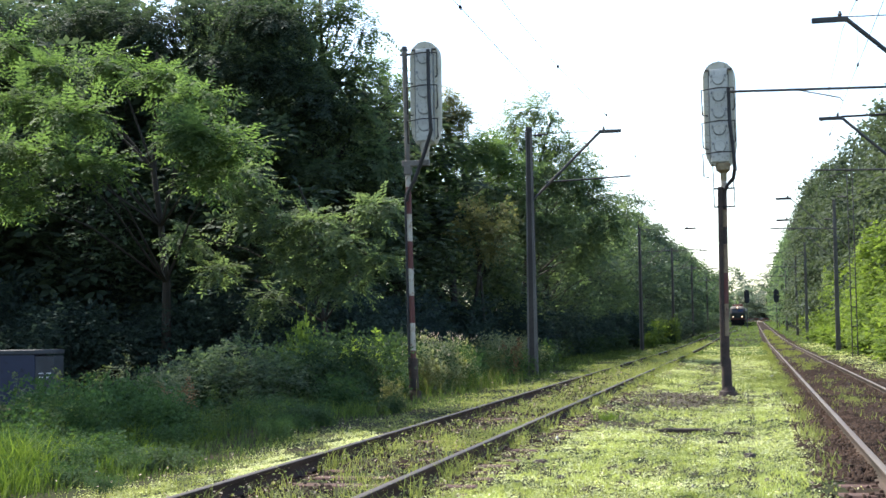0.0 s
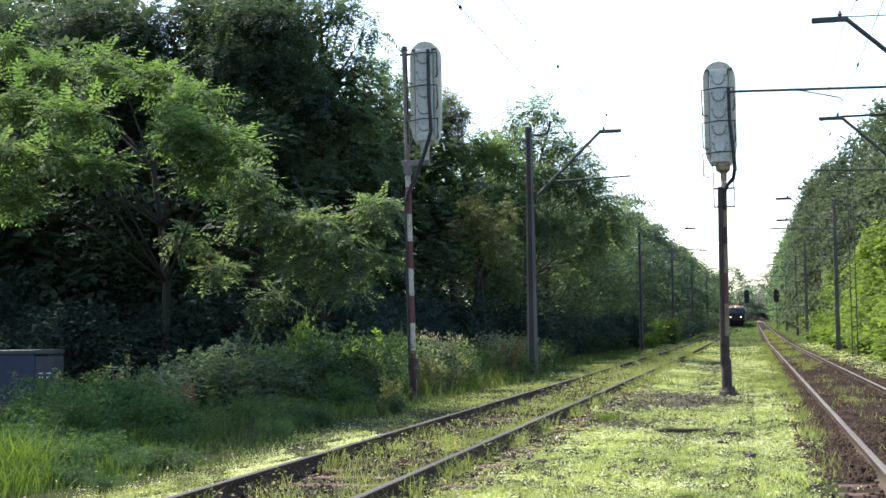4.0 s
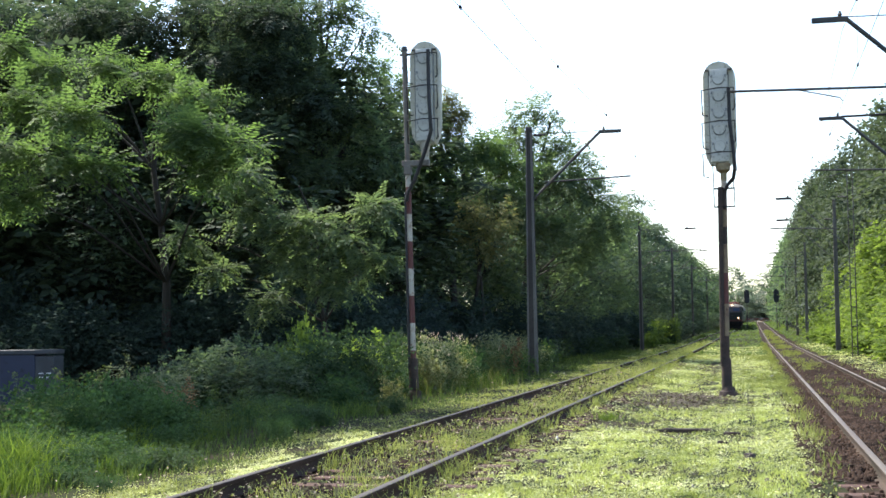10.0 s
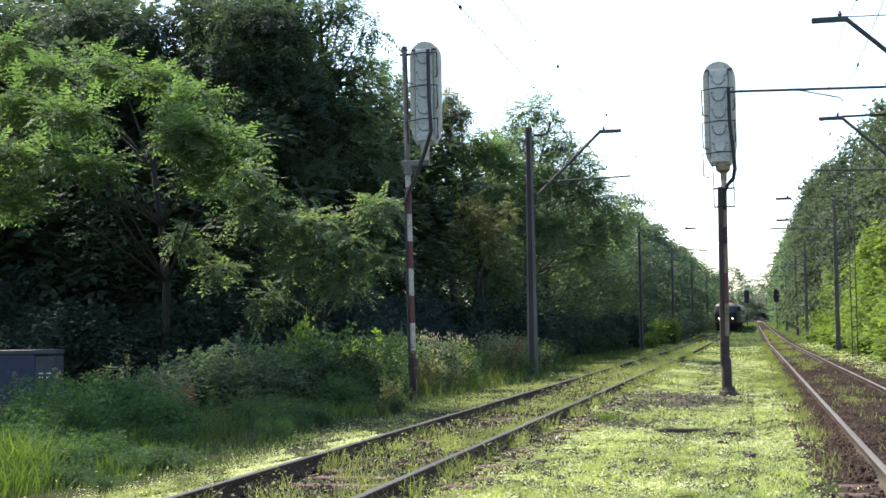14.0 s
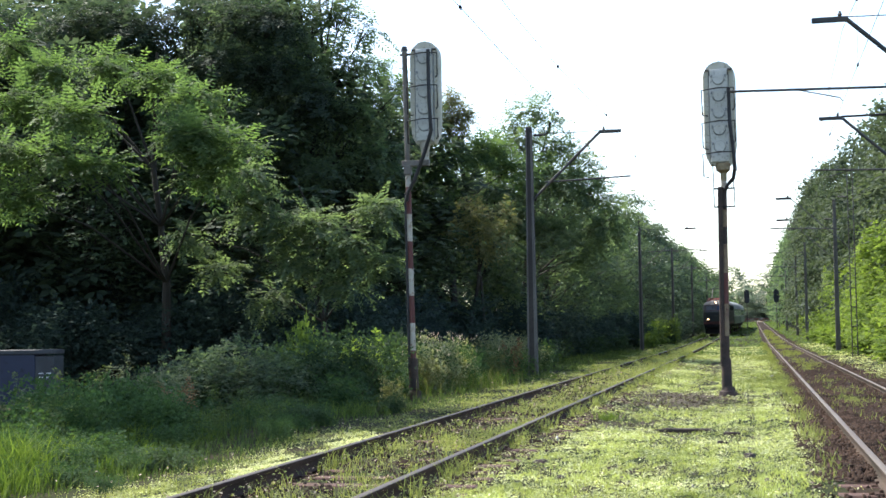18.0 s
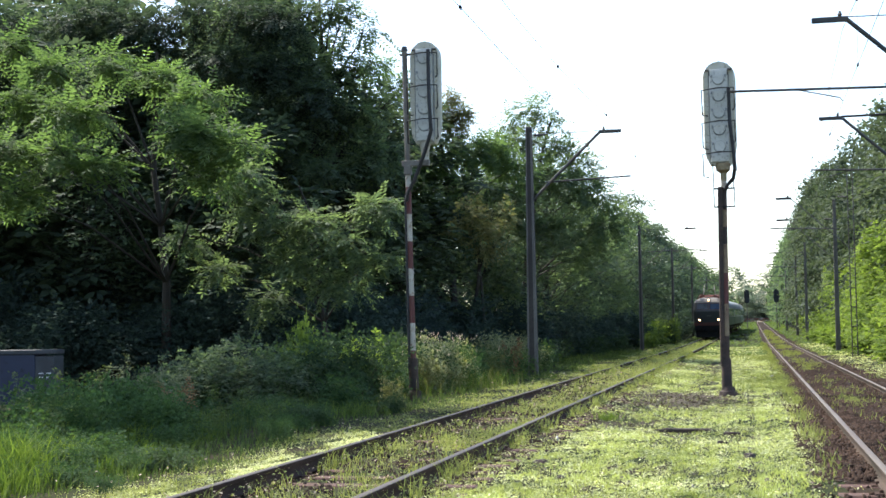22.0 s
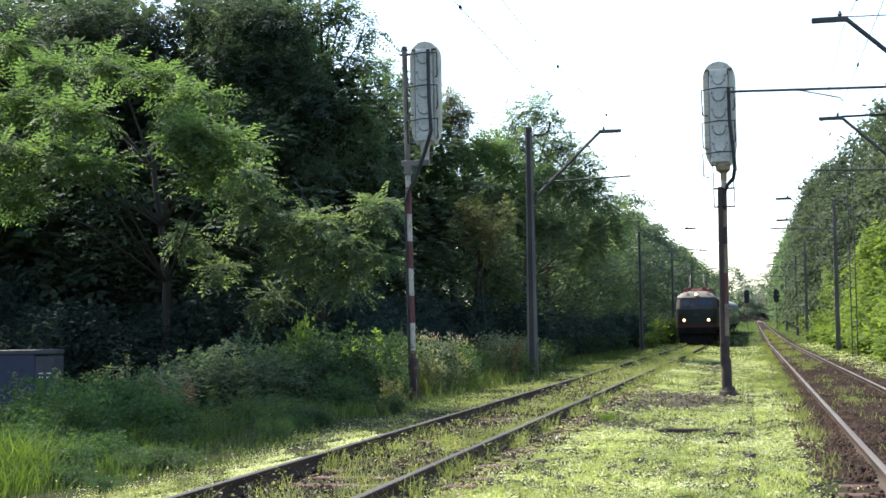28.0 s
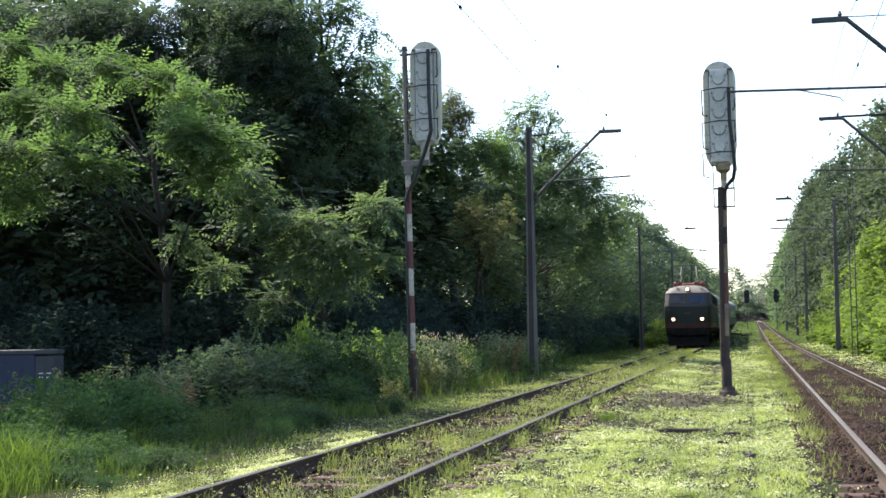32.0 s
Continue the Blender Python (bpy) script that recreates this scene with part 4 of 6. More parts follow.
# ---- grass ----
def blades(r, x, y, h, w, lean):
    """Bent blades of grass: a foot, a knee and a tip."""
    n = len(x)
    z = ground_z(x, y)
    a, bdir = r.uniform(0, 2 * np.pi, n), r.uniform(0, 2 * np.pi, n)
    foot = np.stack([x, y, z - 0.01], -1)
    wd = np.stack([np.cos(a), np.sin(a), np.zeros(n)], -1) * (w / 2)[:, None]
    ld = np.stack([np.cos(bdir), np.sin(bdir), np.zeros(n)], -1) * (h * lean)[:, None]
    up = np.zeros((n, 3))
    up[:, 2] = h
    knee = foot + up * 0.6 + ld * 0.35
    tip = foot + up * r.uniform(0.8, 1.05, n)[:, None] + ld
    v = np.stack([foot - wd, foot + wd, knee + wd * 0.8, knee - wd * 0.8, knee - wd * 0.8, knee + wd * 0.8, tip + wd * 0.12, tip - wd * 0.12], 1)
    return v.reshape(-1, 3), np.arange(n * 8).reshape(-1, 4)


def leaflets(r, x, y, z, size):
    """Small broad leaves lying low, a little tilted."""
    n = len(x)
    a = r.uniform(0, 2 * np.pi, n)
    u = np.stack([np.cos(a), np.sin(a), r.normal(0, 0.35, n)], -1) * size[:, None]
    v_ = np.stack([-np.sin(a), np.cos(a), r.normal(0, 0.35, n)], -1) * (size * 0.6)[:, None]
    p = np.stack([x, y, ground_z(x, y) + z], -1)
    v = np.stack([p - u, p + v_, p + u, p - v_], 1)
    return v.reshape(-1, 3), np.arange(n * 4).reshape(-1, 4)


def spikes(r, x, y, h, w, up=0.0):
    """Fine single blades, each one narrow triangle leaning its own way."""
    n = len(x)
    z = ground_z(x, y) + up
    a, b = r.uniform(0, 2 * np.pi, n), r.uniform(0, 2 * np.pi, n)
    foot = np.stack([x, y, z - 0.006], -1)
    wd = np.stack([np.cos(a), 0.4 * np.sin(a), np.zeros(n)], -1) * (w / 2)[:, None]
    lean = r.uniform(0.1, 0.8, n) * h
    tip = foot + np.stack([np.cos(b) * lean, np.sin(b) * lean, h], -1)
    return np.stack([foot - wd, foot + wd, tip], 1).reshape(-1, 3), np.arange(n * 3).reshape(-1, 3)


def field(x, y, seed=0.0):
    """A slow, patchy number between 0 and 1."""
    s = np.sin(1.9 * x + 0.9 * np.sin(0.8 * y + seed)) + np.sin(0.75 * y + 1.3 * np.sin(1.1 * x + seed)) + 0.8 * np.sin(2.7 * x - 1.6 * y + seed) + 0.6 * np.sin(4.3 * x + 3.1 * y)
    return np.clip(0.5 + s * 0.22, 0, 1)


def join(pairs):
    vs, qs, n = [], [], 0
    for v, q in pairs:
        vs.append(v)
        qs.append(q + n)
        n += len(v)
    return np.concatenate(vs), np.concatenate(qs)


def bare(x, y):
    """Bare patches of trodden, dry soil in the strip."""
    d = np.exp(-(((x + 1.5) / 1.3) ** 2 + ((y - 28.5) / 3.2) ** 2)) + 0.8 * np.exp(-(((x + 2.2) / 0.7) ** 2 + ((y - 22) / 1.6) ** 2)) + 0.8 * np.exp(-(((x + 1.2) / 0.8) ** 2 + ((y - 48) / 6) ** 2)) + 0.6 * np.exp(-(((x - 0.6) / 0.22) ** 2 + ((y - 14) / 1.2) ** 2))
    d = d + 0.75 * np.exp(-(((x + 2.75) / 0.35) ** 2 + ((y - 18.5) / 1.5) ** 2)) + 0.6 * np.exp(-(((x + 2.3) / 0.3) ** 2 + ((y - 14.6) / 0.6) ** 2)) + 0.5 * np.exp(-(((x + 0.5) / 0.4) ** 2 + ((y - 19.5) / 0.7) ** 2)) + 0.45 * np.clip(field(x * 2.1, y * 0.9, 4.4) - 0.62, 0, 1) * 3 + np.where(y > 34, 0.7, 0.0) * np.exp(-((x + 1.3) / 0.5) ** 2) * field(x, y * 0.5, 2.2)
    d = d + 0.5 * np.exp(-((x + 2.9) / 0.15) ** 2) * field(x, y * 0.8, 7.7) + 0.5 * np.exp(-((x + 2.2) / 0.5) ** 2) * np.exp(-((y - 25) / 4.0) ** 2)
    d = d + np.where(y > 30, 1.1, 0.0) * np.clip(field(x * 0.8, y * 0.33, 9.1) - 0.5, 0, 1)
    return np.clip(d, 0, 1)


def tufts(r, x, y, spread, tops, count, leafy):
    """Little clumps of blades and broad leaves round given places; each clump has its own height and kind."""
    g = 1 + (y - 9) / 28
    kind, size = r.random(len(x)) < leafy, r.uniform(0.3, 1.75, len(x)) ** 1.4
    px, py = np.repeat(x, count), np.repeat(y, count)
    gg, sz, kd = np.repeat(g, count), np.repeat(size, count), np.repeat(kind, count)
    n = len(px)
    px, py = px + r.normal(0, spread, n) * gg * sz ** 0.5, py + r.normal(0, spread * 1.3, n) * gg * sz ** 0.5
    b = ~kd
    return join([blades(r, px[b], py[b], r.uniform(*tops, b.sum()) * sz[b], 0.006 * gg[b], r.uniform(0.2, 1.0, b.sum())), leaflets(r, px[kd], py[kd], r.uniform(0.1, 0.9, kd.sum()) * tops[1] * sz[kd], r.uniform(0.007, 0.016, kd.sum()) * gg[kd])])


def build_turf():
    r = np.random.default_rng(4)
    n = 15500
    y = 9.0 + 90 * r.random(n) ** 2.3
    x = r.uniform(-3.0, 1.0, n)
    far = r.random(n) < 0.12
    x = np.where(far, r.uniform(3.3, 5.6, n), x)
    y = np.where(far, 34 + 76 * r.random(n), y)
    edge = 0.68 + 0.26 * np.sin(y * 1.1) * np.sin(y * 0.37 + 1)
    edge = np.where(y > 45, 0.75, edge)
    keep = (r.random(n) < 0.25 + 0.75 * field(x, y)) & (r.random(n) > 0.95 * bare(x, y) ** 0.7) & ((x < edge) | far | (r.random(n) < 0.12))
    x, y = x[keep], y[keep]
    v, q = tufts(r, x, y, 0.04, (0.015, 0.05), 11, 0.6)
    n = 190000
    cy = 9.0 + 60 * r.random(n) ** 2.6
    cx = r.uniform(-3.0, 0.85, n)
    keep = (r.random(n) > 0.9 * bare(cx, cy)) & (cx < 0.62 + 0.3 * np.sin(cy * 1.1) * np.sin(cy * 0.37 + 1) + 0.08 * r.normal(0, 1, n)) & (0.45 * field(cx * 5.3, cy * 4.1, 1.7) + 0.9 * field(cx * 13, cy * 10, 0.4) > 0.43 + 0.4 * r.random(n))
    cx, cy = cx[keep], cy[keep]
    carpet = leaflets(r, cx, cy, r.uniform(0.0, 0.022, len(cx)), r.uniform(0.004, 0.011, len(cx)) * (1 + (cy - 9) / 28))
    n = 330000
    by = 9.0 + 62 * r.random(n) ** 2.1
    bx = r.uniform(-2.95, 0.95, n)
    reach = 0.66 + 0.32 * np.sin(by * 1.1) * np.sin(by * 0.37 + 1) + 0.1 * r.normal(0, 1, n)
    keep = (bx < reach) & (r.random(n) > 0.93 * bare(bx, by)) & (0.45 * field(bx * 3.3, by * 2.2, 2.9) + 0.95 * field(bx * 11, by * 8, 1.4) > 0.45 + 0.46 * r.random(n))
    bx, by = bx[keep], by[keep]
    tall = (0.55 + 0.9 * field(bx * 1.3, by * 0.8, 6.1)) * (0.7 + 0.6 * field(bx * 7, by * 5, 3.3))
    short = spikes(r, bx, by, r.uniform(0.016, 0.045, len(bx)) * tall, r.uniform(0.007, 0.014, len(bx)) * (1 + (by - 9) / 24))
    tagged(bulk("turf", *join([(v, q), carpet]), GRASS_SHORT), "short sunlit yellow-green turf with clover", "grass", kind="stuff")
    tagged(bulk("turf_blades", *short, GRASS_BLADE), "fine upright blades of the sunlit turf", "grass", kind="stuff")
    # pale leaflets paint the sunlit strip of the verge and stop where shade begins
    n = 64000
    vy = 10.5 + 12 * r.random(n)
    vx = -5.2 + r.normal(0, 0.36, n) - 0.03 * (vy - 12)
    keep = (field(vx * 3.1, vy * 2.3, 0.9) > 0.25 + 0.45 * r.random(n)) & (vx < -4.72) & (vy < 18.5 + r.normal(0, 1.0, n))
    vx, vy = vx[keep], vy[keep]
    tagged(bulk("verge_turf", *leaflets(r, vx, vy, r.uniform(0.0, 0.03, len(vx)), r.uniform(0.006, 0.012, len(vx)) * (1 + (vy - 9) / 28)), GRASS_SHORT), "pale turf that paints the sunlit strip on the verge of the siding", "grass", kind="stuff")
    # dead stalks and grit on the trodden patches
    n = 22000
    y = 12 + 60 * r.random(n) ** 1.4
    x = r.uniform(-3.0, 0.9, n)
    keep = r.random(n) < 0.9 * bare(x, y) + 0.03
    x, y = np.concatenate([x[keep], r.normal(-1.4, 0.7, 4200)]), np.concatenate([y[keep], r.normal(28.8, 1.9, 4200)])
    tagged(bulk("dry_litter", *leaflets(r, x, y, r.uniform(0.0, 0.03, len(x)), r.uniform(0.008, 0.026, len(x)) * (1 + (y - 9) / 40)), LITTER), "brown dead stalks and grit on bare soil", "litter", kind="stuff")
    # between and beside the rails of the siding
    n = 10500
    y = 9.0 + 110 * r.random(n) ** 1.9
    x = left_x(y) + r.uniform(-2.8, 0.95, n)
    near_rail = np.abs(np.abs(x - left_x(y)) - 0.7525) < 0.09
    keep = (r.random(n) < 0.06 + 0.94 * field(x * 1.6, y, 2.0) ** 1.8) & ~near_rail
    x, y = x[keep], y[keep]
    inner = x > left_x(y) - 0.95
    # ranker tufts against the rails
    n = 1500
    ry = 10.0 + 45 * r.random(n) ** 1.4
    side = r.choice([-1.0, 1.0], n)
    rx = left_x(ry) + side * 0.7525 + r.choice([-1.0, 1.0], n) * r.uniform(0.09, 0.17, n)
    keep = r.random(n) < 1.5 * field(rx * 0.9, ry * 1.9, 5.0) ** 2
    ranker = tufts(r, rx[keep], ry[keep], 0.03, (0.07, 0.17), 12, 0.4)
    tagged(bulk("siding_weeds", *join([tufts(r, x[inner], y[inner], 0.05, (0.04, 0.12), 15, 0.45), tufts(r, x[~inner], y[~inner], 0.06, (0.018, 0.06), 18, 0.5), ranker]), GRASS_MEDIUM), "grass and small weeds growing through the siding", "grass", kind="stuff")
    # coarse turf farther on
    n = 26000
    y = 70 + 330 * r.random(n) ** 1.6
    x = r.uniform(-6.5, 0.7, n)
    x = np.where(r.random(n) < 0.25, r.uniform(3.25, 6.0, n), x)
    keep = (r.random(n) < 0.1 + 0.9 * field(x, y * 0.25) ** 1.5) & (np.abs(np.abs(x - left_x(y)) - 0.7525) > 0.12)
    x, y = x[keep], y[keep]
    tagged(bulk("far_turf", *leaflets(r, x, y, r.uniform(0.0, 0.12, len(x)), r.uniform(0.05, 0.12, len(x)) * (y / 90)), GRASS_TALL), "patchy turf along the line", "grass", kind="stuff")
    # ranker, greener grass in patches farther along the strip, and over the rails of the siding
    n = 60000
    y = 27 + 62 * r.random(n) ** 1.3
    x = r.uniform(-3.0, 0.75, n)
    keep = r.random(n) < np.clip(1.6 * field(x * 0.7, y * 0.3, 5.3) - 0.75, 0, 1) * (1 - 0.8 * bare(x, y))
    x, y = x[keep], y[keep]
    strip = spikes(r, x, y, r.uniform(0.04, 0.14, len(x)), r.uniform(0.008, 0.016, len(x)) * (1 + (y - 9) / 24))
    n = 9000
    y = 36 + 44 * r.random(n)
    x = left_x(y) + np.where(r.random(n) < 0.7, 0.7525, -0.7525) + r.normal(0, 0.16, n)
    keep = r.random(n) < np.clip(2.2 * field(0.3 * x, y * 0.42, 3.9) - 0.9, 0, 1)
    x, y = x[keep], y[keep]
    over = spikes(r, x, y, r.uniform(0.12, 0.32, len(x)), r.uniform(0.010, 0.022, len(x)) * (1 + (y - 9) / 28))
    tagged(bulk("rank_strip_grass", *join([strip, over]), GRASS_MEDIUM), "ranker green grass in patches along the strip and the siding", "grass", kind="stuff")
    # thin weeds in the ballast
    n = 90000
    y = 13 + 190 * r.random(n) ** 1.9
    x = RIGHT_X + r.normal(0.0, 0.26, n)
    patch = 0.7 * field(x * 0.9, y * 0.37, 1.0) + 0.55 * field(x * 6, y * 1.7 + 3 * np.sin(x * 2), 0.5) + r.normal(0, 0.12, n)
    keep = (np.abs(x - RIGHT_X) < 0.66) & (r.random(n) < np.clip(patch * 1.9 - 1.15, 0, 1) * np.clip((y - 10) / 60, 0.08, 0.32))
    x, y = x[keep], y[keep]
    g = 1 + (y - 9) / 24
    pairs = spikes(r, x, y, r.uniform(0.03, 0.10, len(x)) * (1 + y / 120), r.uniform(0.006, 0.014, len(x)) * g, 0.11)
    tagged(bulk("ballast_weeds", *pairs, GRASS_MEDIUM), "thin yellow-green weeds between the rails of the main line", "grass", kind="stuff")
    # grass creeping over the edge of the ballast
    n = 15000
    y = 14 + 100 * r.random(n) ** 1.6
    x = np.where(r.random(n) < 0.55, 0.78 + r.normal(0, 0.13, n), 3.2 + r.normal(0, 0.28, n))
    keep = (r.random(n) < np.clip(field(x * 0.7, y * 0.9, 2.4) * 2.2 - 0.9, 0, 1) * np.clip((y - 12) / 16, 0, 1)) & (np.abs(np.abs(x - RIGHT_X) - 0.7525) > 0.1)
    x, y = x[keep], y[keep]
    pairs = spikes(r, x, y, r.uniform(0.05, 0.16, len(x)), r.uniform(0.008, 0.016, len(x)) * (1 + (y - 9) / 24), 0.03)
    tagged(bulk("edge_grass", *pairs, GRASS_MEDIUM), "uneven grass creeping over the edge of the ballast", "grass", kind="stuff")


build_turf()


def build_tall_grass():
    r = np.random.default_rng(14)
    # meadow grass between the siding and the wood
    n = 26000
    y = 10.5 + 75 * r.random(n) ** 1.7
    x = -6.3 - np.abs(r.normal(0, 1.5, n)) + 0.4 * np.sin(y * 0.5)
    keep = r.random(n) < 0.1 + 0.9 * field(x, y, 3.0) ** 1.5
    x, y = x[keep], y[keep]
    n = len(x)
    g = 1 + (y - 10) / 30
    h = r.uniform(0.08, 0.30, n) * np.clip((-5.6 - x) / 1.6, 0.25, 1.2) * (0.6 + 0.8 * field(x * 1.4, y * 1.4, 1.0))
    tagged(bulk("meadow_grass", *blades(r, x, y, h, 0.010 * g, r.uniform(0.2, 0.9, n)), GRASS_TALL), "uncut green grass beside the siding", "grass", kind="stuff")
    # rank, bright tufts in the sun
    pairs = []
    for cx, cy, sx, sy, k, top in ((-7.4, 12.9, 0.14, 0.2, 260, 0.55), (-7.8, 13.3, 0.14, 0.2, 280, 0.62), (-8.3, 13.0, 0.16, 0.2, 260, 0.5), (-8.6, 14.6, 0.2, 0.3, 320, 0.6), (-7.0, 12.1, 0.14, 0.2, 200, 0.4), (-8.1, 12.2, 0.15, 0.2, 240, 0.5), (-7.7, 14.4, 0.15, 0.25, 220, 0.45), (-6.9, 13.9, 0.12, 0.2, 150, 0.3), (-9.2, 14.2, 0.2, 0.3, 260, 0.6), (-9.3, 15.8, 0.2, 0.3, 240, 0.55), (-8.0, 16.4, 0.15, 0.3, 180, 0.4), (-7.2, 15.5, 0.15, 0.3, 160, 0.3), (-2.35, 22.4, 0.10, 0.14, 120, 0.2), (-7.7, 36, 0.6, 2.5, 1500, 0.55), (-9.3, 18.0, 0.25, 0.3, 160, 0.9), (-8.2, 17.4, 0.2, 0.3, 140, 0.5), (-8.9, 13.6, 0.3, 0.4, 420, 0.7), (-8.4, 12.6, 0.3, 0.3, 420, 0.55), (-7.6, 11.9, 0.25, 0.3, 300, 0.42), (-10.3, 16.8, 0.35, 0.5, 360, 0.6), (-7.6, 17.6, 0.2, 0.5, 200, 0.35), (-8.6, 19.2, 0.3, 0.5, 260, 0.5), (-8.1, 22.5, 0.3, 0.8, 260, 0.45), (-7.3, 24.5, 0.3, 0.9, 220, 0.3)):
        x, y = r.normal(cx, sx, k), r.normal(cy, sy, k)
        pairs.append(blades(r, x, y, r.uniform(0.4, 1.0, k) * top, r.uniform(0.007, 0.014, k), r.uniform(0.15, 0.9, k)))
    tagged(bulk("rank_grass", *join(pairs), GRASS_LUSH), "tall bright green grass tufts", "grass", kind="stuff")
    # pale seeding weeds
    n = 900
    y = r.normal(34.5, 2.0, n)
    x = r.normal(-8.0, 0.8, n)
    pairs = [blades(r, x, y, r.uniform(0.15, 0.7, n), np.full(n, 0.012), r.uniform(0.1, 0.4, n))]
    tagged(bulk("seeding_weeds", *join(pairs), GRASS_DRY), "pale wispy weeds gone to seed", "weeds", kind="stuff")
    # their fluffy heads, in little groups at the tips
    n = 90
    hx, hy, hz = np.repeat(r.normal(-8.1, 0.55, n), 9), np.repeat(r.normal(35.0, 2.4, n), 9), np.repeat(r.uniform(0.6, 1.45, n), 9)
    m = len(hx)
    tagged(bulk("seed_heads", *leaflets(r, hx + r.normal(0, 0.05, m), hy + r.normal(0, 0.05, m), hz + r.normal(0, 0.04, m), r.uniform(0.012, 0.03, m)), SEED_HEAD), "pale pinkish fluffy heads of seeding weeds", "weeds", kind="stuff")
    # small white flowers and clover heads along the siding
    n = 900
    fy = 10 + 34 * r.random(n) ** 1.5
    fx = left_x(fy) + np.where(r.random(n) < 0.6, r.uniform(-0.6, 0.6, n), r.uniform(-2.6, 1.3, n))
    tagged(bulk("small_flowers", *leaflets(r, fx, fy, r.uniform(0.05, 0.2, n), r.uniform(0.008, 0.016, n) * (1 + (fy - 9) / 30)), SEED_HEAD), "tiny pale flowers among the weeds of the siding", "flowers", kind="stuff")


build_tall_grass()


# ---- signals ----
def capsule(hw, z0, z1, y, squeeze=0.0, n=10):
    """Outline of a board with a round top, narrowing at the foot."""
    pts = [(hw * 0.62, y, z0), (hw * 0.86, y, z0 + 0.16), (hw * 0.98, y, z0 + 0.42)]
    for k in range(n + 1):
        a = math.pi * k / n
        pts.append((hw * math.cos(a), y, z1 - hw + hw * math.sin(a)))
    pts += [(-hw * 0.98, y, z0 + 0.42), (-hw * 0.86, y, z0 + 0.16), (-hw * 0.62, y, z0)]
    return pts


def signal_head(parent, cx, z0, z1, hw, hoops, cable_path, lamps=5):
    """The back of a light signal: outer shell, raised lamp column with round covers, wire guards and the supply cable."""
    head = part("head", Shape().loft([[(x + cx, y_, z) for x, y_, z in capsule(hw * s, z0, z1, yy)] for s, yy in ((0.97, 0.16), (1.0, 0.12), (1.0, -0.04), (0.93, -0.10))]), SHELL_SIDE, parent, "grey-white sheet-metal signal housing with rounded top", smooth=True)
    ring = lambda w, lo, hi, y: [(cx - w, y, lo), (cx + w, y, lo), (cx + w, y, hi), (cx - w, y, hi)]
    col = Shape().loft([ring(hw * 0.58, z0 + 0.02, z1 - hw * 0.42, -0.06), ring(hw * 0.55, z0 + 0.06, z1 - hw * 0.55, -0.16), ring(hw * 0.52, z0 + 0.08, z1 - hw * 0.66, -0.172)])
    part("lamp_column", col, SHELL, head, "raised grey back of the lamp column")
    for sx in (-1, 1):
        part("clip", Shape().box((cx + sx * hw * 0.68, -0.13, z1 - hw * 0.55), (0.09, 0.06, 0.035), 0.006).box((cx + sx * hw * 0.56, -0.165, z1 - hw * 0.72), (0.022, 0.03, 0.14), 0.004), STEEL_DARK, head)
        part("seam", Shape().box((cx + sx * hw * 0.62, -0.092, (z0 + z1) / 2 - 0.08), (0.014, 0.06, (z1 - z0) - hw * 1.3), 0.003), GREY_RIM, head)
    for k in range(lamps):
        z = z1 - hw * 0.95 - k * (z1 - z0 - hw * 1.2) / lamps - 0.06
        ring = Shape()
        ring.tube([(cx, -0.165, z), (cx, -0.20, z)], [0.125, 0.115], 18)
        lid = part("lamp_cover", ring, SHELL, head, smooth=True)
        lip = [(cx + 0.132 * math.cos(a), -0.185, z + 0.132 * math.sin(a)) for a in np.linspace(math.pi * 1.02, math.pi * 1.98, 10)]
        part("rim", Shape().tube(lip, 0.008, 5), GREY_RIM, lid)
        for sx in (-0.15, 0.15):
            part("hinge", Shape().box((cx + sx, -0.185, z + 0.06), (0.035, 0.02, 0.06), 0.004), GREY_RIM, lid)
    for z, drop in hoops:
        g = Shape()
        g.tube([(cx - hw * 0.7, -0.2, z - drop), (cx - hw * 0.98, -0.3, z - drop + 0.01), (cx - hw * 1.02, -0.3, z), (cx, -0.34, z + 0.035), (cx + hw * 0.94, -0.3, z + 0.03), (cx + hw * 0.97, -0.3, z - drop * 0.75), (cx + hw * 0.82, -0.2, z - drop * 0.8)], 0.0165, 6)
        part("wire_guard", g, WIRE, head, "thin dark wire guard")
    part("cable", Shape().tube(cable_path, 0.042, 8), CABLE, head, "thick black supply cable", smooth=True)
    return head


def banded_pole(parent, x0, x1, z0, z1, r0, r1, bands):
    """A tapered round pole of painted lengths, each its own piece; bands: (top height, material, label)."""
    z = z0
    for top, m, label in bands:
        def at(h):
            f = (h - z0) / (z1 - z0)
            return (x0 + (x1 - x0) * f, 0, h), r0 + (r1 - r0) * f
        (p, ra), (q, rb) = at(z), at(top)
        part("pole_section", Shape().tube([p, q], [ra, rb], 14), m, parent, label, smooth=True)
        z = top


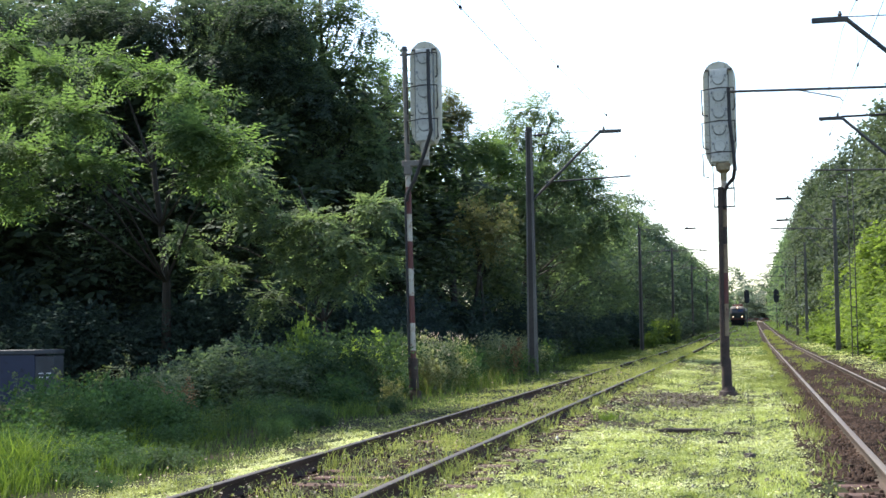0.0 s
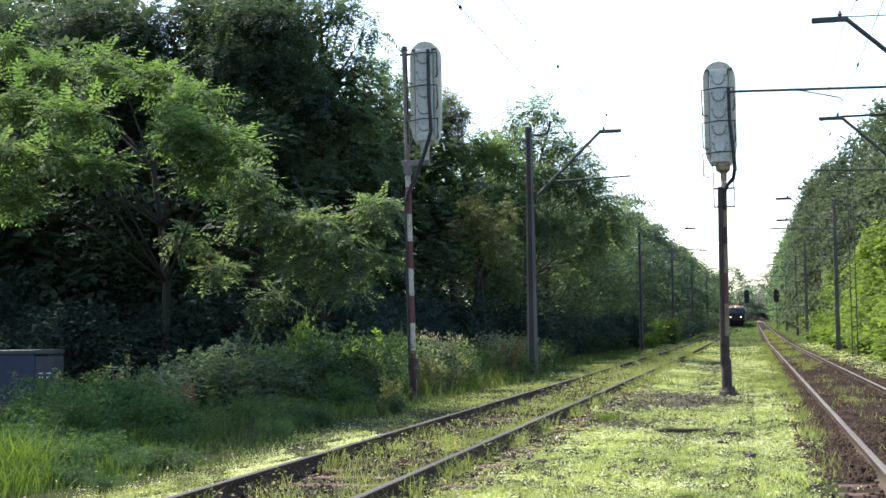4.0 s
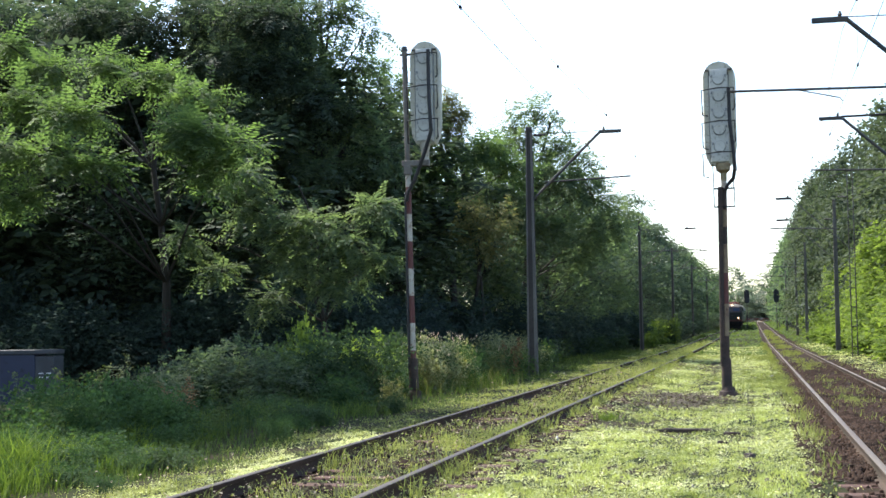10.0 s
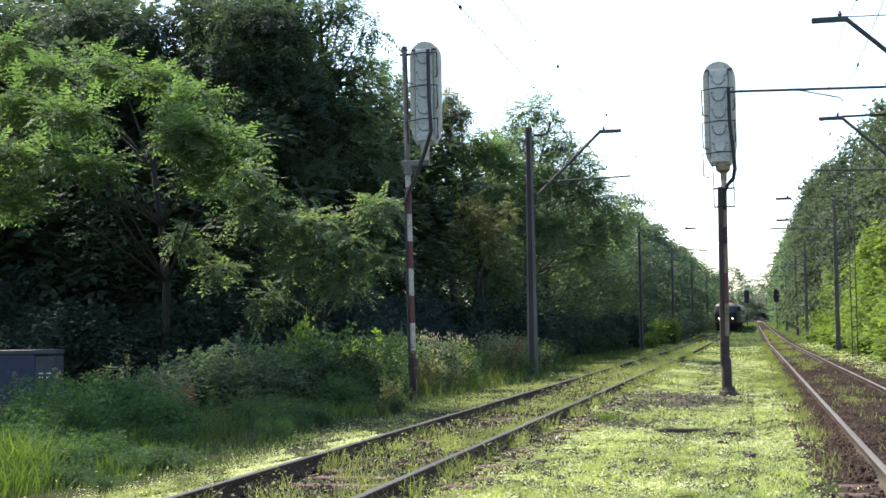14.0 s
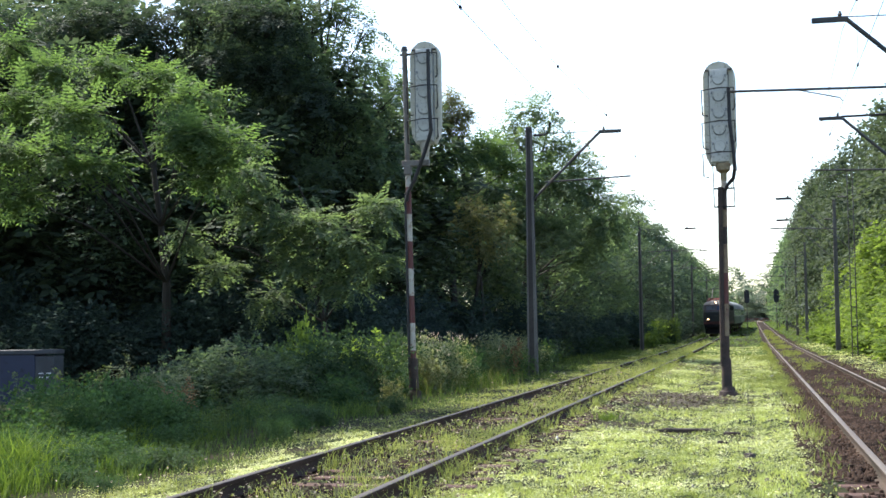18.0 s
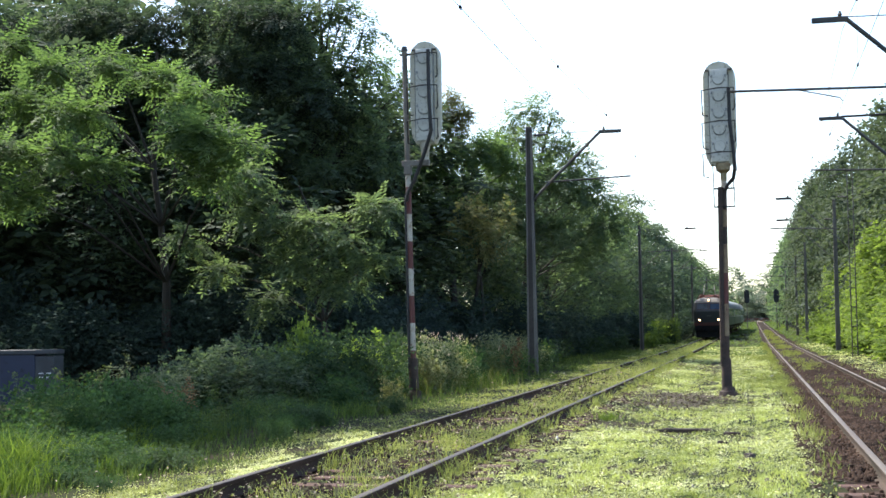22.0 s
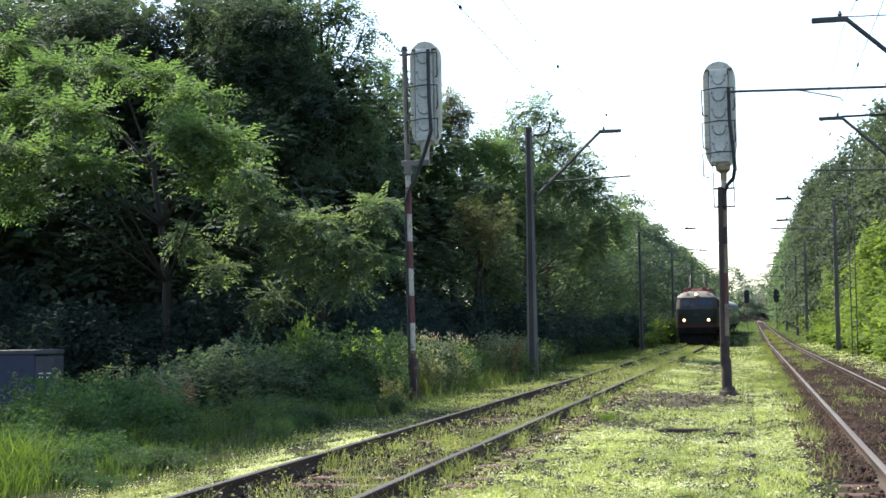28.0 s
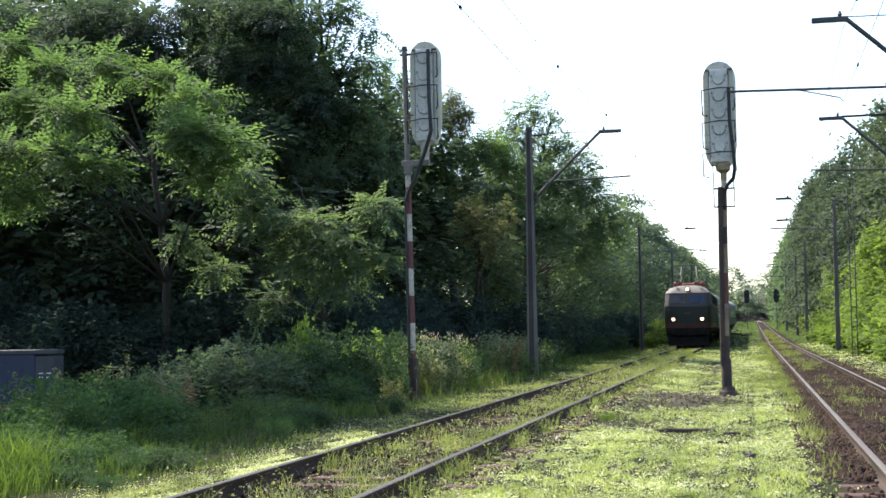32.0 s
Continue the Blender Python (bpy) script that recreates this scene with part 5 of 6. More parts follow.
def build_right_signal():
    s = thing("railway_signal", pose(-0.585, 30.3, float(ground_z(-0.585, 30.3)) + 0.06, 0, 0, -3), "grey-white signal, back view, on red and white banded pole", "railway signal", "signals beside the tracks")
    part("foot", Shape().tube([(0, 0, -0.1), (0, 0, 0.05), (0, 0, 0.09), (0, 0, 0.72), (0, 0, 0.78)], [0.17, 0.17, 0.115, 0.105, 0.085], 14), POLE_BASE, s, "rust-dark cast foot", smooth=True)
    mound = [[(0.03 + q * (1 + 0.22 * math.sin(5 * a + z * 9)) * math.cos(a), q * (1 + 0.2 * math.cos(3 * a)) * math.sin(a), z) for a in np.linspace(0, 2 * math.pi, 15)[:-1]] for q, z in ((0.22, -0.1), (0.19, 0.0), (0.14, 0.06), (0.11, 0.16))]
    part("footing", Shape().loft(mound), POLE_BASE, s, "crumbling rust-dark footing", smooth=True)
    banded_pole(s, 0, 0.05, 0.75, 4.72, 0.075, 0.062, [(1.25, POLE_BASE, "rust-dark"), (1.95, POLE_TAN, "grimy cream"), (2.62, POLE_RED, "faded red"), (3.25, POLE_TAN, "grimy cream"), (3.62, POLE_BASE, "rust-dark"), (4.0, POLE_TAN, "grimy cream"), (4.45, POLE_BASE, "rust-dark"), (4.72, POLE_WHITE, "flaking white")])
    part("cable_conduit", Shape().tube([(-0.07, -0.06, 0.6), (-0.05, -0.065, 2.6), (-0.03, -0.07, 4.5)], 0.055, 8), POLE_BASE, s, "dark brown conduit along the pole", smooth=True)
    part("neck", Shape().tube([(0.05, 0, 4.62), (0.05, 0, 4.80), (0.04, 0, 4.86), (0.04, 0, 5.02)], [0.065, 0.07, 0.15, 0.17], 10).box((0.1, -0.12, 4.93), (0.2, 0.14, 0.16), 0.02), OCHRE, s, "stained ochre cast neck")
    signal_head(s, 0.0, 4.98, 7.26, 0.355, [(6.60, 0.55), (5.88, 0.56), (5.20, 0.5)], [(0.22, -0.31, 6.62), (0.23, -0.32, 5.9), (0.29, -0.32, 5.3), (0.31, -0.3, 4.85), (0.27, -0.22, 4.66), (0.13, -0.12, 4.52), (0.08, -0.08, 4.42)], 5)
    lad = Shape()
    lad.tube([(-0.17, -0.1, 5.0), (-0.16, -0.1, 4.05)], 0.012, 6).tube([(0.26, -0.1, 4.85), (0.28, -0.1, 4.05)], 0.012, 6)
    lad.box((0.06, -0.08, 4.46), (0.46, 0.05, 0.035), 0.004).box((0.06, -0.08, 4.06), (0.46, 0.05, 0.035), 0.004)
    part("step_irons", lad, WIRE, s, "dark steel step frame below the head")
    brush = thing("plank", pose(-1.0, 20.45, float(ground_z(-1.0, 20.45)) + 0.03, 0, 1, 4), "weathered dark plank lying in the turf", "plank")
    part("board", Shape().box((-0.1, 0, 0), (0.46, 0.10, 0.06), 0.014).box((0.24, 0.012, 0.004), (0.26, 0.075, 0.05), 0.014).box((-0.36, -0.01, -0.008), (0.14, 0.06, 0.04), 0.012), POLE_BASE, brush)
    brush = thing("plank", pose(-0.36, 19.83, float(ground_z(-0.36, 19.83)) + 0.025, 0, -1, -8), "short broken piece of dark wood in the turf", "plank")
    part("board", Shape().box((0, 0, 0), (0.19, 0.08, 0.045), 0.014).box((0.1, 0.01, 0), (0.1, 0.05, 0.03), 0.01), POLE_BASE, brush)


def clod(x, y, w, seed):
    """A rough lump of dark earth on the turf."""
    r = random.Random(seed)
    c = thing("earth_clod", pose(x, y, float(ground_z(x, y)), 0, 0, r.uniform(0, 90)), "rough clod of dark earth on the turf", "clod")
    rings = [[(w * k * (0.8 + 0.4 * r.random()) * math.cos(a), 0.7 * w * k * (0.8 + 0.4 * r.random()) * math.sin(a), z) for a in np.linspace(0, 2 * math.pi, 9)[:-1]] for k, z in ((1.3, -0.03), (1.25, 0.008), (0.85, 0.03 + 0.02 * r.random()), (0.3, 0.045))]
    part("lump", Shape().loft(rings), POLE_BASE, c)


clod(-0.44, 18.33, 0.07, 1)
clod(-0.08, 16.08, 0.09, 2)
clod(-2.35, 15.2, 0.07, 3)
clod(-1.95, 13.9, 0.06, 4)


def build_left_signal():
    s = thing("railway_signal", pose(-7.28, 29.1, float(ground_z(-7.28, 29.1)) + 0.05, 0, 0, 0), "grey-white signal, back view, bracketed to a leaning banded pole", "railway signal", "signals beside the tracks")
    part("foot", Shape().tube([(0.02, 0, -0.15), (0.01, 0, 0.12), (0, 0, 0.2), (0, 0, 0.85)], [0.19, 0.16, 0.115, 0.095], 14), POLE_BASE, s, "rust-dark cast foot", smooth=True)
    bands = [(1.02, POLE_RED, "faded red"), (1.62, POLE_WHITE, "flaking white"), (2.22, POLE_RED, "faded red"), (2.82, POLE_WHITE, "flaking white"), (3.42, POLE_RED, "faded red"), (4.02, POLE_WHITE, "flaking white"), (4.62, POLE_RED, "faded red"), (5.0, POLE_WHITE, "flaking white"), (7.68, POLE_GREY, "bare grey weathered tube")]
    banded_pole(s, 0, -0.115, 0.8, 7.68, 0.06, 0.06, bands)
    part("pole_cap", Shape().tube([(-0.115, 0, 7.66), (-0.115, 0, 7.76)], [0.085, 0.06], 12), STEEL_DARK, s, smooth=True)
    part("bracket", Shape().box((0.12, -0.02, 5.14), (0.62, 0.13, 0.13), 0.012).box((-0.06, -0.02, 5.0), (0.16, 0.16, 0.22), 0.012), POLE_GREY, s, "grey weathered steel bracket")
    part("top_stay", Shape().box((0.09, 0, 7.58), (0.62, 0.05, 0.05), 0.006), POLE_BASE, s, "flat steel stay at the top")
    part("neck", Shape().tube([(0.33, 0, 5.18), (0.33, 0, 5.42), (0.33, 0, 5.60)], [0.085, 0.095, 0.15], 10), POLE_WHITE, s, "stained pale cast neck", smooth=True)
    signal_head(s, 0.36, 5.555, 7.835, 0.345, [(7.50, 0.62), (6.78, 0.6), (6.04, 0.5)], [(0.50, -0.33, 7.6), (0.51, -0.33, 6.5), (0.55, -0.33, 5.8), (0.40, -0.26, 5.4), (0.12, -0.16, 4.75), (-0.04, -0.14, 4.5), (-0.09, -0.1, 4.3)], 5)
    part("cable_conduit", Shape().tube([(-0.13, -0.02, 4.4), (-0.105, -0.03, 2.5), (-0.085, -0.03, 0.5)], 0.03, 8), CABLE, s, "black conduit down the pole", smooth=True)


build_right_signal()
build_left_signal()


def far_signal(x, y, h, hb, lit):
    s = thing("railway_signal", pose(x, y, float(rise(y))), "distant signal with a dark board on a slim post", "railway signal", "signals beside the tracks")
    part("post", Shape().tube([(0, 0, -0.1), (0, 0, h - hb)], 0.08, 8), STEEL_DARK, s)
    part("board", Shape().loft([[(a, b, c) for a, b, c in capsule(0.42, h - hb, h, yy)] for yy in (-0.08, 0.08)]), HEAD_BLACK, s, "black signal board")
    part("hood", Shape().tube([(0, -0.08, h - 0.7), (0, -0.3, h - 0.72)], 0.14, 10), HEAD_BLACK, s)
    if lit:
        part("lamp", Shape().tube([(0, -0.1, h - 0.7), (0, -0.12, h - 0.7)], 0.1, 10), RED_LIGHT, s, "red signal lamp")


far_signal(-0.9, 235, 6.6, 2.3, False)
far_signal(3.75, 225, 6.4, 2.1, False)


# ---- overhead line ----
def mast(x, y, top, reach, bar_z, tube_z, twin=False, side=1, slim=False, over=0.35, back=False):
    """A mast with its bracket over the track. side: +1 reaches to the right, -1 to the left."""
    g = float(ground_z(x, y))
    m = thing("catenary_mast", pose(x, y, g), "weathered concrete overhead-line mast with steel bracket" if not slim else "slim steel overhead-line mast with bracket", "mast", "overhead-line masts")
    top -= g
    bar_z -= g
    tube_z -= g
    # Far posts are slimmed to look as faint as haze would leave them
    slight = 0.82 if y > 70 else 1.0
    if slim:
        sh = Shape()
        for sx in (-0.12, 0.12):
            sh.box((sx, 0, top / 2 - 0.15), (0.048, 0.10, top + 0.3), 0.008)
        k = 0.5
        while k < top - 0.4:
            sh.box((0, 0, k), (0.24, 0.05, 0.05), 0.006)
            k += 0.9
        part("post", sh, STEEL_DARK, m, "two dark steel channels with cross plates")
    else:
        sh = Shape()
        rings = [[(a * w, b * w * 0.8, z) for a, b in ((-1, -0.55), (-0.55, -1), (0.55, -1), (1, -0.55), (1, 0.55), (0.55, 1), (-0.55, 1), (-1, 0.55))] for z, w in ((-0.3, 0.17 * slight), (0, 0.168 * slight), (top, 0.105 * slight))]
        # Right-hand posts face the sun, so they take the lighter copy
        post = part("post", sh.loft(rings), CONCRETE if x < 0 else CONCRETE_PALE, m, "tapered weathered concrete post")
        for a, b in ((0.42, 0.96), (-0.96, -0.62)):
            rings = [[(p * w, q * w, z) for p, q in ((a, -0.92), (b, -0.92), (b, -0.5), (a, -0.5))] for z, w in ((0, 0.17 * slight), (top - 0.1, 0.107 * slight))]
            part("flange", Shape().loft(rings), CONCRETE_PALE, post, "paler raised edge of the post")
        part("cap", Shape().box((0, 0, top + 0.04), (0.2, 0.18, 0.10), 0.02), STEEL_DARK, m)
    end = side * reach
    bar = Shape().box((end - side * 0.30, 0, bar_z), (0.72, 0.10, 0.11), 0.012)
    bracket = part("bracket_bar", bar, STEEL_DARK, m, "short horizontal end of the bracket")
    part("insulator", Shape().tube([(end - side * 0.5, 0, bar_z + 0.05), (end - side * 0.5, 0, bar_z + 0.10), (end - side * 0.5, 0, bar_z + 0.13), (end - side * 0.5, 0, bar_z + 0.17)], [0.03, 0.05, 0.03, 0.02], 8), STEEL_DARK, bracket)
    # From 60 m on the strut is thinner and of paler steel
    part("strut", Shape().tube([(side * 0.12, 0, bar_z - 2.15 * reach / 3.0), (end - side * 0.62, 0, bar_z)], 0.048 if y < 60 else 0.024, 8), STEEL_DARK if y < 60 else STEEL_DULL, m, "sloping tubular strut")
    part("tie_rod", Shape().tube([(side * 0.1, 0, bar_z + (0.0 if not twin else 0.05)), (end - side * 0.6, 0, bar_z + 0.04)], 0.012 if not twin else 0.04, 6), WIRE, m, "thin tie rod")
    part("insulator_string", Shape().tube([(side * (0.16 + 0.05 * k), 0, bar_z - 0.02 + 0.002 * k) for k in range(9)], [0.03, 0.055] * 4 + [0.03], 8), STEEL_DARK, m, "ribbed dark insulator")
    reg = Shape().tube([(side * 0.5, 0, tube_z - 0.06), (end + side * over, 0, tube_z + 0.04)], 0.028, 8)
    regp = part("registration_tube", reg, STEEL_DARK, m, "long thin registration tube")
    hook = [(end - side * 0.9, 0, tube_z), (end - side * 0.1, 0, tube_z - 0.2), (end - side * 0.06, 0, tube_z - 0.27)]
    if back:
        hook = [(end + side * 0.5, 0, tube_z + 0.03), (end - side * 0.46, 0, tube_z - 0.2), (end - side * 0.5, 0, tube_z - 0.27)]
    part("steady_arm", Shape().tube(hook, 0.014, 6), STEEL_DARK, regp, "thin steady arm")
    return m


LEFT_MASTS = [(-7.0, 44, 8.04, 2.95, 7.87, 6.35), (-7.12, 90, 8.5, 3.6, 7.9, 6.5), (-6.55, 117, 8.1, 2.9, 7.9, 6.5), (-6.75, 160, 8.6, 3.0, 8.2, 6.8), (-6.5, 205, 8.8, 3.0, 8.4, 7.0)]
for x, y, top, reach, bz, tz in LEFT_MASTS:
    mast(x, y, top, reach, bz, tz)
RIGHT_MASTS = [(4.75, 28.6, 8.2, 3.35, 7.72, 6.31, False, False), (5.45, 43, 8.6, 3.25, 7.8, 6.2, True, False), (4.55, 65.5, 8.5, 3.3, 7.42, 6.0, False, True), (4.6, 79, 8.4, 3.1, 7.42, 6.95, False, False), (4.55, 122, 8.6, 3.0, 7.8, 6.6, False, False), (4.6, 150, 8.8, 3.0, 8.0, 6.8, False, False), (4.6, 196, 9.0, 3.0, 8.3, 7.0, False, False), (4.6, 250, 9.4, 3.0, 8.7, 7.4, False, False)]
for x, y, top, reach, bz, tz, twin, slim in RIGHT_MASTS:
    mast(x, y, top, reach, bz, tz, twin, -1, slim, 1.75 if y < 40 else 0.35, y < 40)


def wire_run(x_of, stations, contact, label):
    """Messenger wire sagging between stations (y, height), level contact wire and droppers."""
    w = thing("overhead_wires", pose(0, 0, 0), label, "overhead wires")
    sag = 0.95
    mess, droppers = [], []
    for (ya, za), (yb, zb) in zip(stations, stations[1:]):
        for k in range(10):
            f = k / 10
            y = ya + (yb - ya) * f
            mess.append((x_of(y) + 0.02, y, za + (zb - za) * f - sag * 4 * f * (1 - f) * min(1, (yb - ya) / 46)))
            if k % 2 == 1 and y < 130:
                droppers.append((mess[-1], (x_of(y), y, contact + float(rise(y)))))
    part("messenger_wire", Shape().tube(mess, 0.0055, 5), WIRE, w)
    part("contact_wire", Shape().tube([(x_of(y), y, contact + float(rise(y))) for y, _ in stations], 0.0055, 5), WIRE, w)
    for a, b in droppers:
        d = part("dropper", Shape().tube([a, b], 0.003, 4), WIRE, w)
        part("clamp", Shape().box((a[0], a[1], a[2]), (0.04, 0.10, 0.06), 0.006).box((b[0], b[1], b[2]), (0.035, 0.08, 0.05), 0.006), WIRE, d)


wire_run(lambda y: float(left_x(y)), [(-6, 7.75), (42.5, 7.75), (89, 7.8), (117, 7.8), (160, 8.1), (205, 8.3), (300, 9.4)], 5.97, "catenary and contact wires over the siding")
wire_run(lambda y: RIGHT_X, [(-10, 7.6), (28.6, 7.5), (79, 7.5), (122, 7.7), (150, 7.9), (196, 8.2), (250, 8.6), (330, 9.5)], 6.05, "catenary and contact wires over the main line")


# ---- cabinet, level crossing, litter ----
def build_cabinet():
    c = thing("relay_cabinet", pose(-16.15, 27.6, float(ground_z(-16, 27.6)) + 0.16, 0, 0, 12), "dark blue trackside relay cabinet with grey end and marks", "cabinet")
    part("body", Shape().box((-0.2, 0, 0.55), (1.7, 0.75, 1.1), 0.012), CABINET_BLUE, c, "dark blue sheet-metal body")
    part("end_panel", Shape().box((0.86, 0, 0.53), (0.42, 0.72, 1.06), 0.012), CABINET_GREY, c, "dull grey end section")
    part("lid", Shape().box((0.0, 0, 1.15), (2.16, 0.82, 0.10), 0.015), CABINET_GREY, c, "thin grey overhanging lid")
    for k, (x, z) in enumerate(((0.78, 0.68), (0.78, 0.59), (0.95, 0.68), (0.95, 0.59), (0.72, 0.5))):
        part("painted_mark", Shape().box((x, -0.363, z), (0.10, 0.006, 0.028), 0.001), PAINT_MARK, c)


build_cabinet()


def build_trackside_box():
    b = thing("trackside_box", pose(6.4, 225, float(rise(225)), 0, 0, -6), "small dark trackside box on short legs", "cabinet")
    body = part("body", Shape().box((0, 0, 0.62), (0.9, 0.5, 0.66), 0.02), STEEL_DARK, b, "dark sheet-metal body")
    part("door", Shape().box((0, -0.262, 0.62), (0.74, 0.022, 0.54), 0.008), STEEL_DULL, body)
    part("lid", Shape().box((0, 0, 0.98), (1.0, 0.6, 0.05), 0.012), STEEL_DULL, b)
    for sx in (-0.36, 0.36):
        part("leg", Shape().box((sx, 0, 0.12), (0.08, 0.3, 0.44), 0.01), STEEL_DARK, b)


build_trackside_box()


def barrier(x, y, length, side):
    b = thing("level_crossing_barrier", pose(x, y, float(rise(y))), "red and white striped level-crossing barrier, lowered", "barrier", "crossing barriers")
    part("post", Shape().box((0, 0, 0.55), (0.35, 0.4, 1.1), 0.03), BARRIER_WHITE, b)
    n = 8
    for k in range(n):
        part("boom_stripe", Shape().box((side * (0.3 + length * (k + 0.5) / n), 0, 1.05), (length / n, 0.10, 0.20), 0.008), BARRIER_RED if k % 2 else BARRIER_WHITE, b)
        part("skirt_bar", Shape().box((side * (0.3 + length * (k + 0.5) / n), 0, 0.5), (length / n, 0.05, 0.12), 0.008), BARRIER_WHITE if k % 2 else BARRIER_RED, b)


barrier(-5.4, 372, 8.6, 1)
barrier(5.6, 384, 8.6, -1)
for x, y, s in ((0.95, 37.0, 0.08), (2.2, 33.0, 0.05), (0.95, 16.2, 0.03), (-2.55, 17.9, 0.05), (0.5, 41.0, 0.06), (-0.6, 13.2, 0.022)):
    st = thing("pale_stone", pose(x, y, float(ground_z(x, y)) + 0.03, 0, 0, x * 90), "small pale stone lying by the rail", "stone")
    bm_ = Shape()
    bm_.loft([[(s * q * math.cos(a + q), s * 0.8 * q * math.sin(a), s * zz) for a in np.linspace(0, 2 * math.pi, 8)[:-1]] for q, zz in ((0.6, -0.5), (1.0, 0.0), (0.7, 0.45), (0.25, 0.6))])
    part("block", bm_, PALE_STONE, st)


# ---- train ----
def plan_ring(hw, y0, y1, r, z, n=5):
    """A rounded rectangle at height z."""
    pts = []
    for cx, cy, a0 in ((hw - r, y0 + r, -90), (hw - r, y1 - r, 0), (-hw + r, y1 - r, 90), (-hw + r, y0 + r, 180)):
        for k in range(n + 1):
            a = radians(a0 + 90 * k / n)
            pts.append((cx + r * math.cos(a), cy + r * math.sin(a), z))
    return pts


LOCO_LENGTH, COACH_LENGTH = 18.4, 24.5


def build_loco():
    """Origin at rail level under the middle; the leading cab looks to -y."""
    h = LOCO_LENGTH / 2
    L = thing("electric_locomotive", pose(0, 0, 0), "dark green electric locomotive with maroon stripe and lit headlamps", "locomotive")

    def slab(name, zs, material, label=""):
        rings = [plan_ring(hw, -h + y0, h - y0, r, z) for z, hw, y0, r in zs]
        return part(name, Shape().loft(rings), material, L, label, smooth=True)

    slab("underframe", [(0.95, 1.30, 0.12, 0.3), (1.22, 1.40, 0.06, 0.4)], CHASSIS, "black underframe")
    slab("stripe", [(1.22, 1.42, 0.04, 0.42), (1.52, 1.44, 0.012, 0.42)], LOCO_STRIPE, "maroon stripe round the body")
    slab("lower_body", [(1.52, 1.44, 0.0, 0.42), (2.0, 1.44, -0.02, 0.42), (2.52, 1.44, 0.0, 0.42)], LOCO_GREEN, "dark green lower body")
    slab("belt", [(2.52, 1.455, -0.01, 0.42), (2.60, 1.455, 0.0, 0.42)], LOCO_UPPER, "pale line under the windows")
    slab("upper_body", [(2.60, 1.44, 0.02, 0.42), (3.0, 1.41, 0.16, 0.44), (3.38, 1.36, 0.30, 0.46)], LOCO_UPPER, "grey-green cab and window band")
    slab("roof", [(3.38, 1.39, 0.27, 0.46), (3.50, 1.30, 0.36, 0.46), (3.68, 1.12, 0.58, 0.5), (3.80, 0.80, 0.85, 0.5), (3.86, 0.45, 1.1, 0.4)], LOCO_ROOF, "pale dusty roof")

    def on_front(z):
        return -h + np.interp(z, [2.60, 3.0, 3.38], [0.02, 0.16, 0.30])

    for x0, x1 in ((-1.12, -0.06), (0.06, 1.12)):
        za, zb = 2.70, 3.30
        fr = Shape().loft([[(x, on_front(z) - o, z) for x, z in ((x0, za), (x1, za), (x1 - 0.02 * (x1 > 0), zb), (x0 + 0.02 * (x0 < 0), zb))] for o in (-0.05, 0.012)])
        w = part("windscreen", fr, LOCO_STRIPE, L, "brown window surround")
        part("pane", Shape().loft([[(x, on_front(z) - o, z) for x, z in ((x0 + 0.05, za + 0.05), (x1 - 0.05, za + 0.05), (x1 - 0.06, zb - 0.05), (x0 + 0.06, zb - 0.05))] for o in (0.0, 0.02)]), GLASS_REFLECTING if x0 < 0 else GLASS, w, "windscreen glass with a grey reflection in its colour" if x0 < 0 else "bluish windscreen glass")
        part("wiper", Shape().tube([((x0 + x1) / 2, on_front(2.68) - 0.03, 2.68), ((x0 + x1) / 2 + 0.25, on_front(3.1) - 0.03, 3.1)], 0.012, 5), CHASSIS, w)
    for x, z, rr in ((-0.87, 1.76, 0.10), (0.87, 1.76, 0.10), (0.0, 3.62, 0.10)):
        yy = -h + (0.0 if z < 3 else 0.42)
        b = part("headlamp", Shape().tube([(x, yy + 0.15, z), (x, yy - 0.05, z), (x, yy - 0.07, z)], [rr * 1.35, rr * 1.35, rr * 1.15], 16), LOCO_UPPER, L, "round headlamp housing", smooth=True)
        part("lens", Shape().tube([(x, yy - 0.05, z), (x, yy - 0.085, z)], [rr, rr * 0.9], 16), LAMP_WARM, b, "glowing warm headlamp lens")
    for x in (-0.875, 0.875):
        bf = part("buffer", Shape().tube([(x, -h + 0.1, 1.04), (x, -h - 0.35, 1.04)], 0.12, 12), CHASSIS, L, smooth=True)
        part("buffer_head", Shape().tube([(x, -h - 0.35, 1.04), (x, -h - 0.40, 1.04), (x, -h - 0.42, 1.04)], [0.2, 0.22, 0.2], 16), CHASSIS, bf, smooth=True)
    part("buffer_beam", Shape().box((0, -h + 0.12, 0.98), (2.6, 0.12, 0.42), 0.02), CHASSIS, L, "black buffer beam")
    part("coupling", Shape().tube([(0, -h, 1.02), (0, -h - 0.28, 0.98), (0, -h - 0.3, 0.6)], 0.04, 8), CHASSIS, L, "hanging coupling link")
    part("rail_guard", Shape().add([(-1.25, -h + 0.25, 0.75), (1.25, -h + 0.25, 0.75), (1.2, -h + 0.1, 0.14), (-1.2, -h + 0.1, 0.14), (-1.25, -h + 0.31, 0.75), (1.25, -h + 0.31, 0.75), (1.2, -h + 0.16, 0.14), (-1.2, -h + 0.16, 0.14)], [(0, 1, 2, 3), (7, 6, 5, 4), (0, 4, 5, 1), (3, 2, 6, 7), (1, 5, 6, 2), (0, 3, 7, 4)]), CHASSIS, L, "black rail guard plate")
    for x in (-1.15, 1.15):
        part("handrail", Shape().tube([(x, -h - 0.02, 1.5), (x, -h - 0.07, 1.55), (x, -h - 0.07, 2.35), (x, -h - 0.02, 2.4)], 0.015, 6), LOCO_UPPER, L)
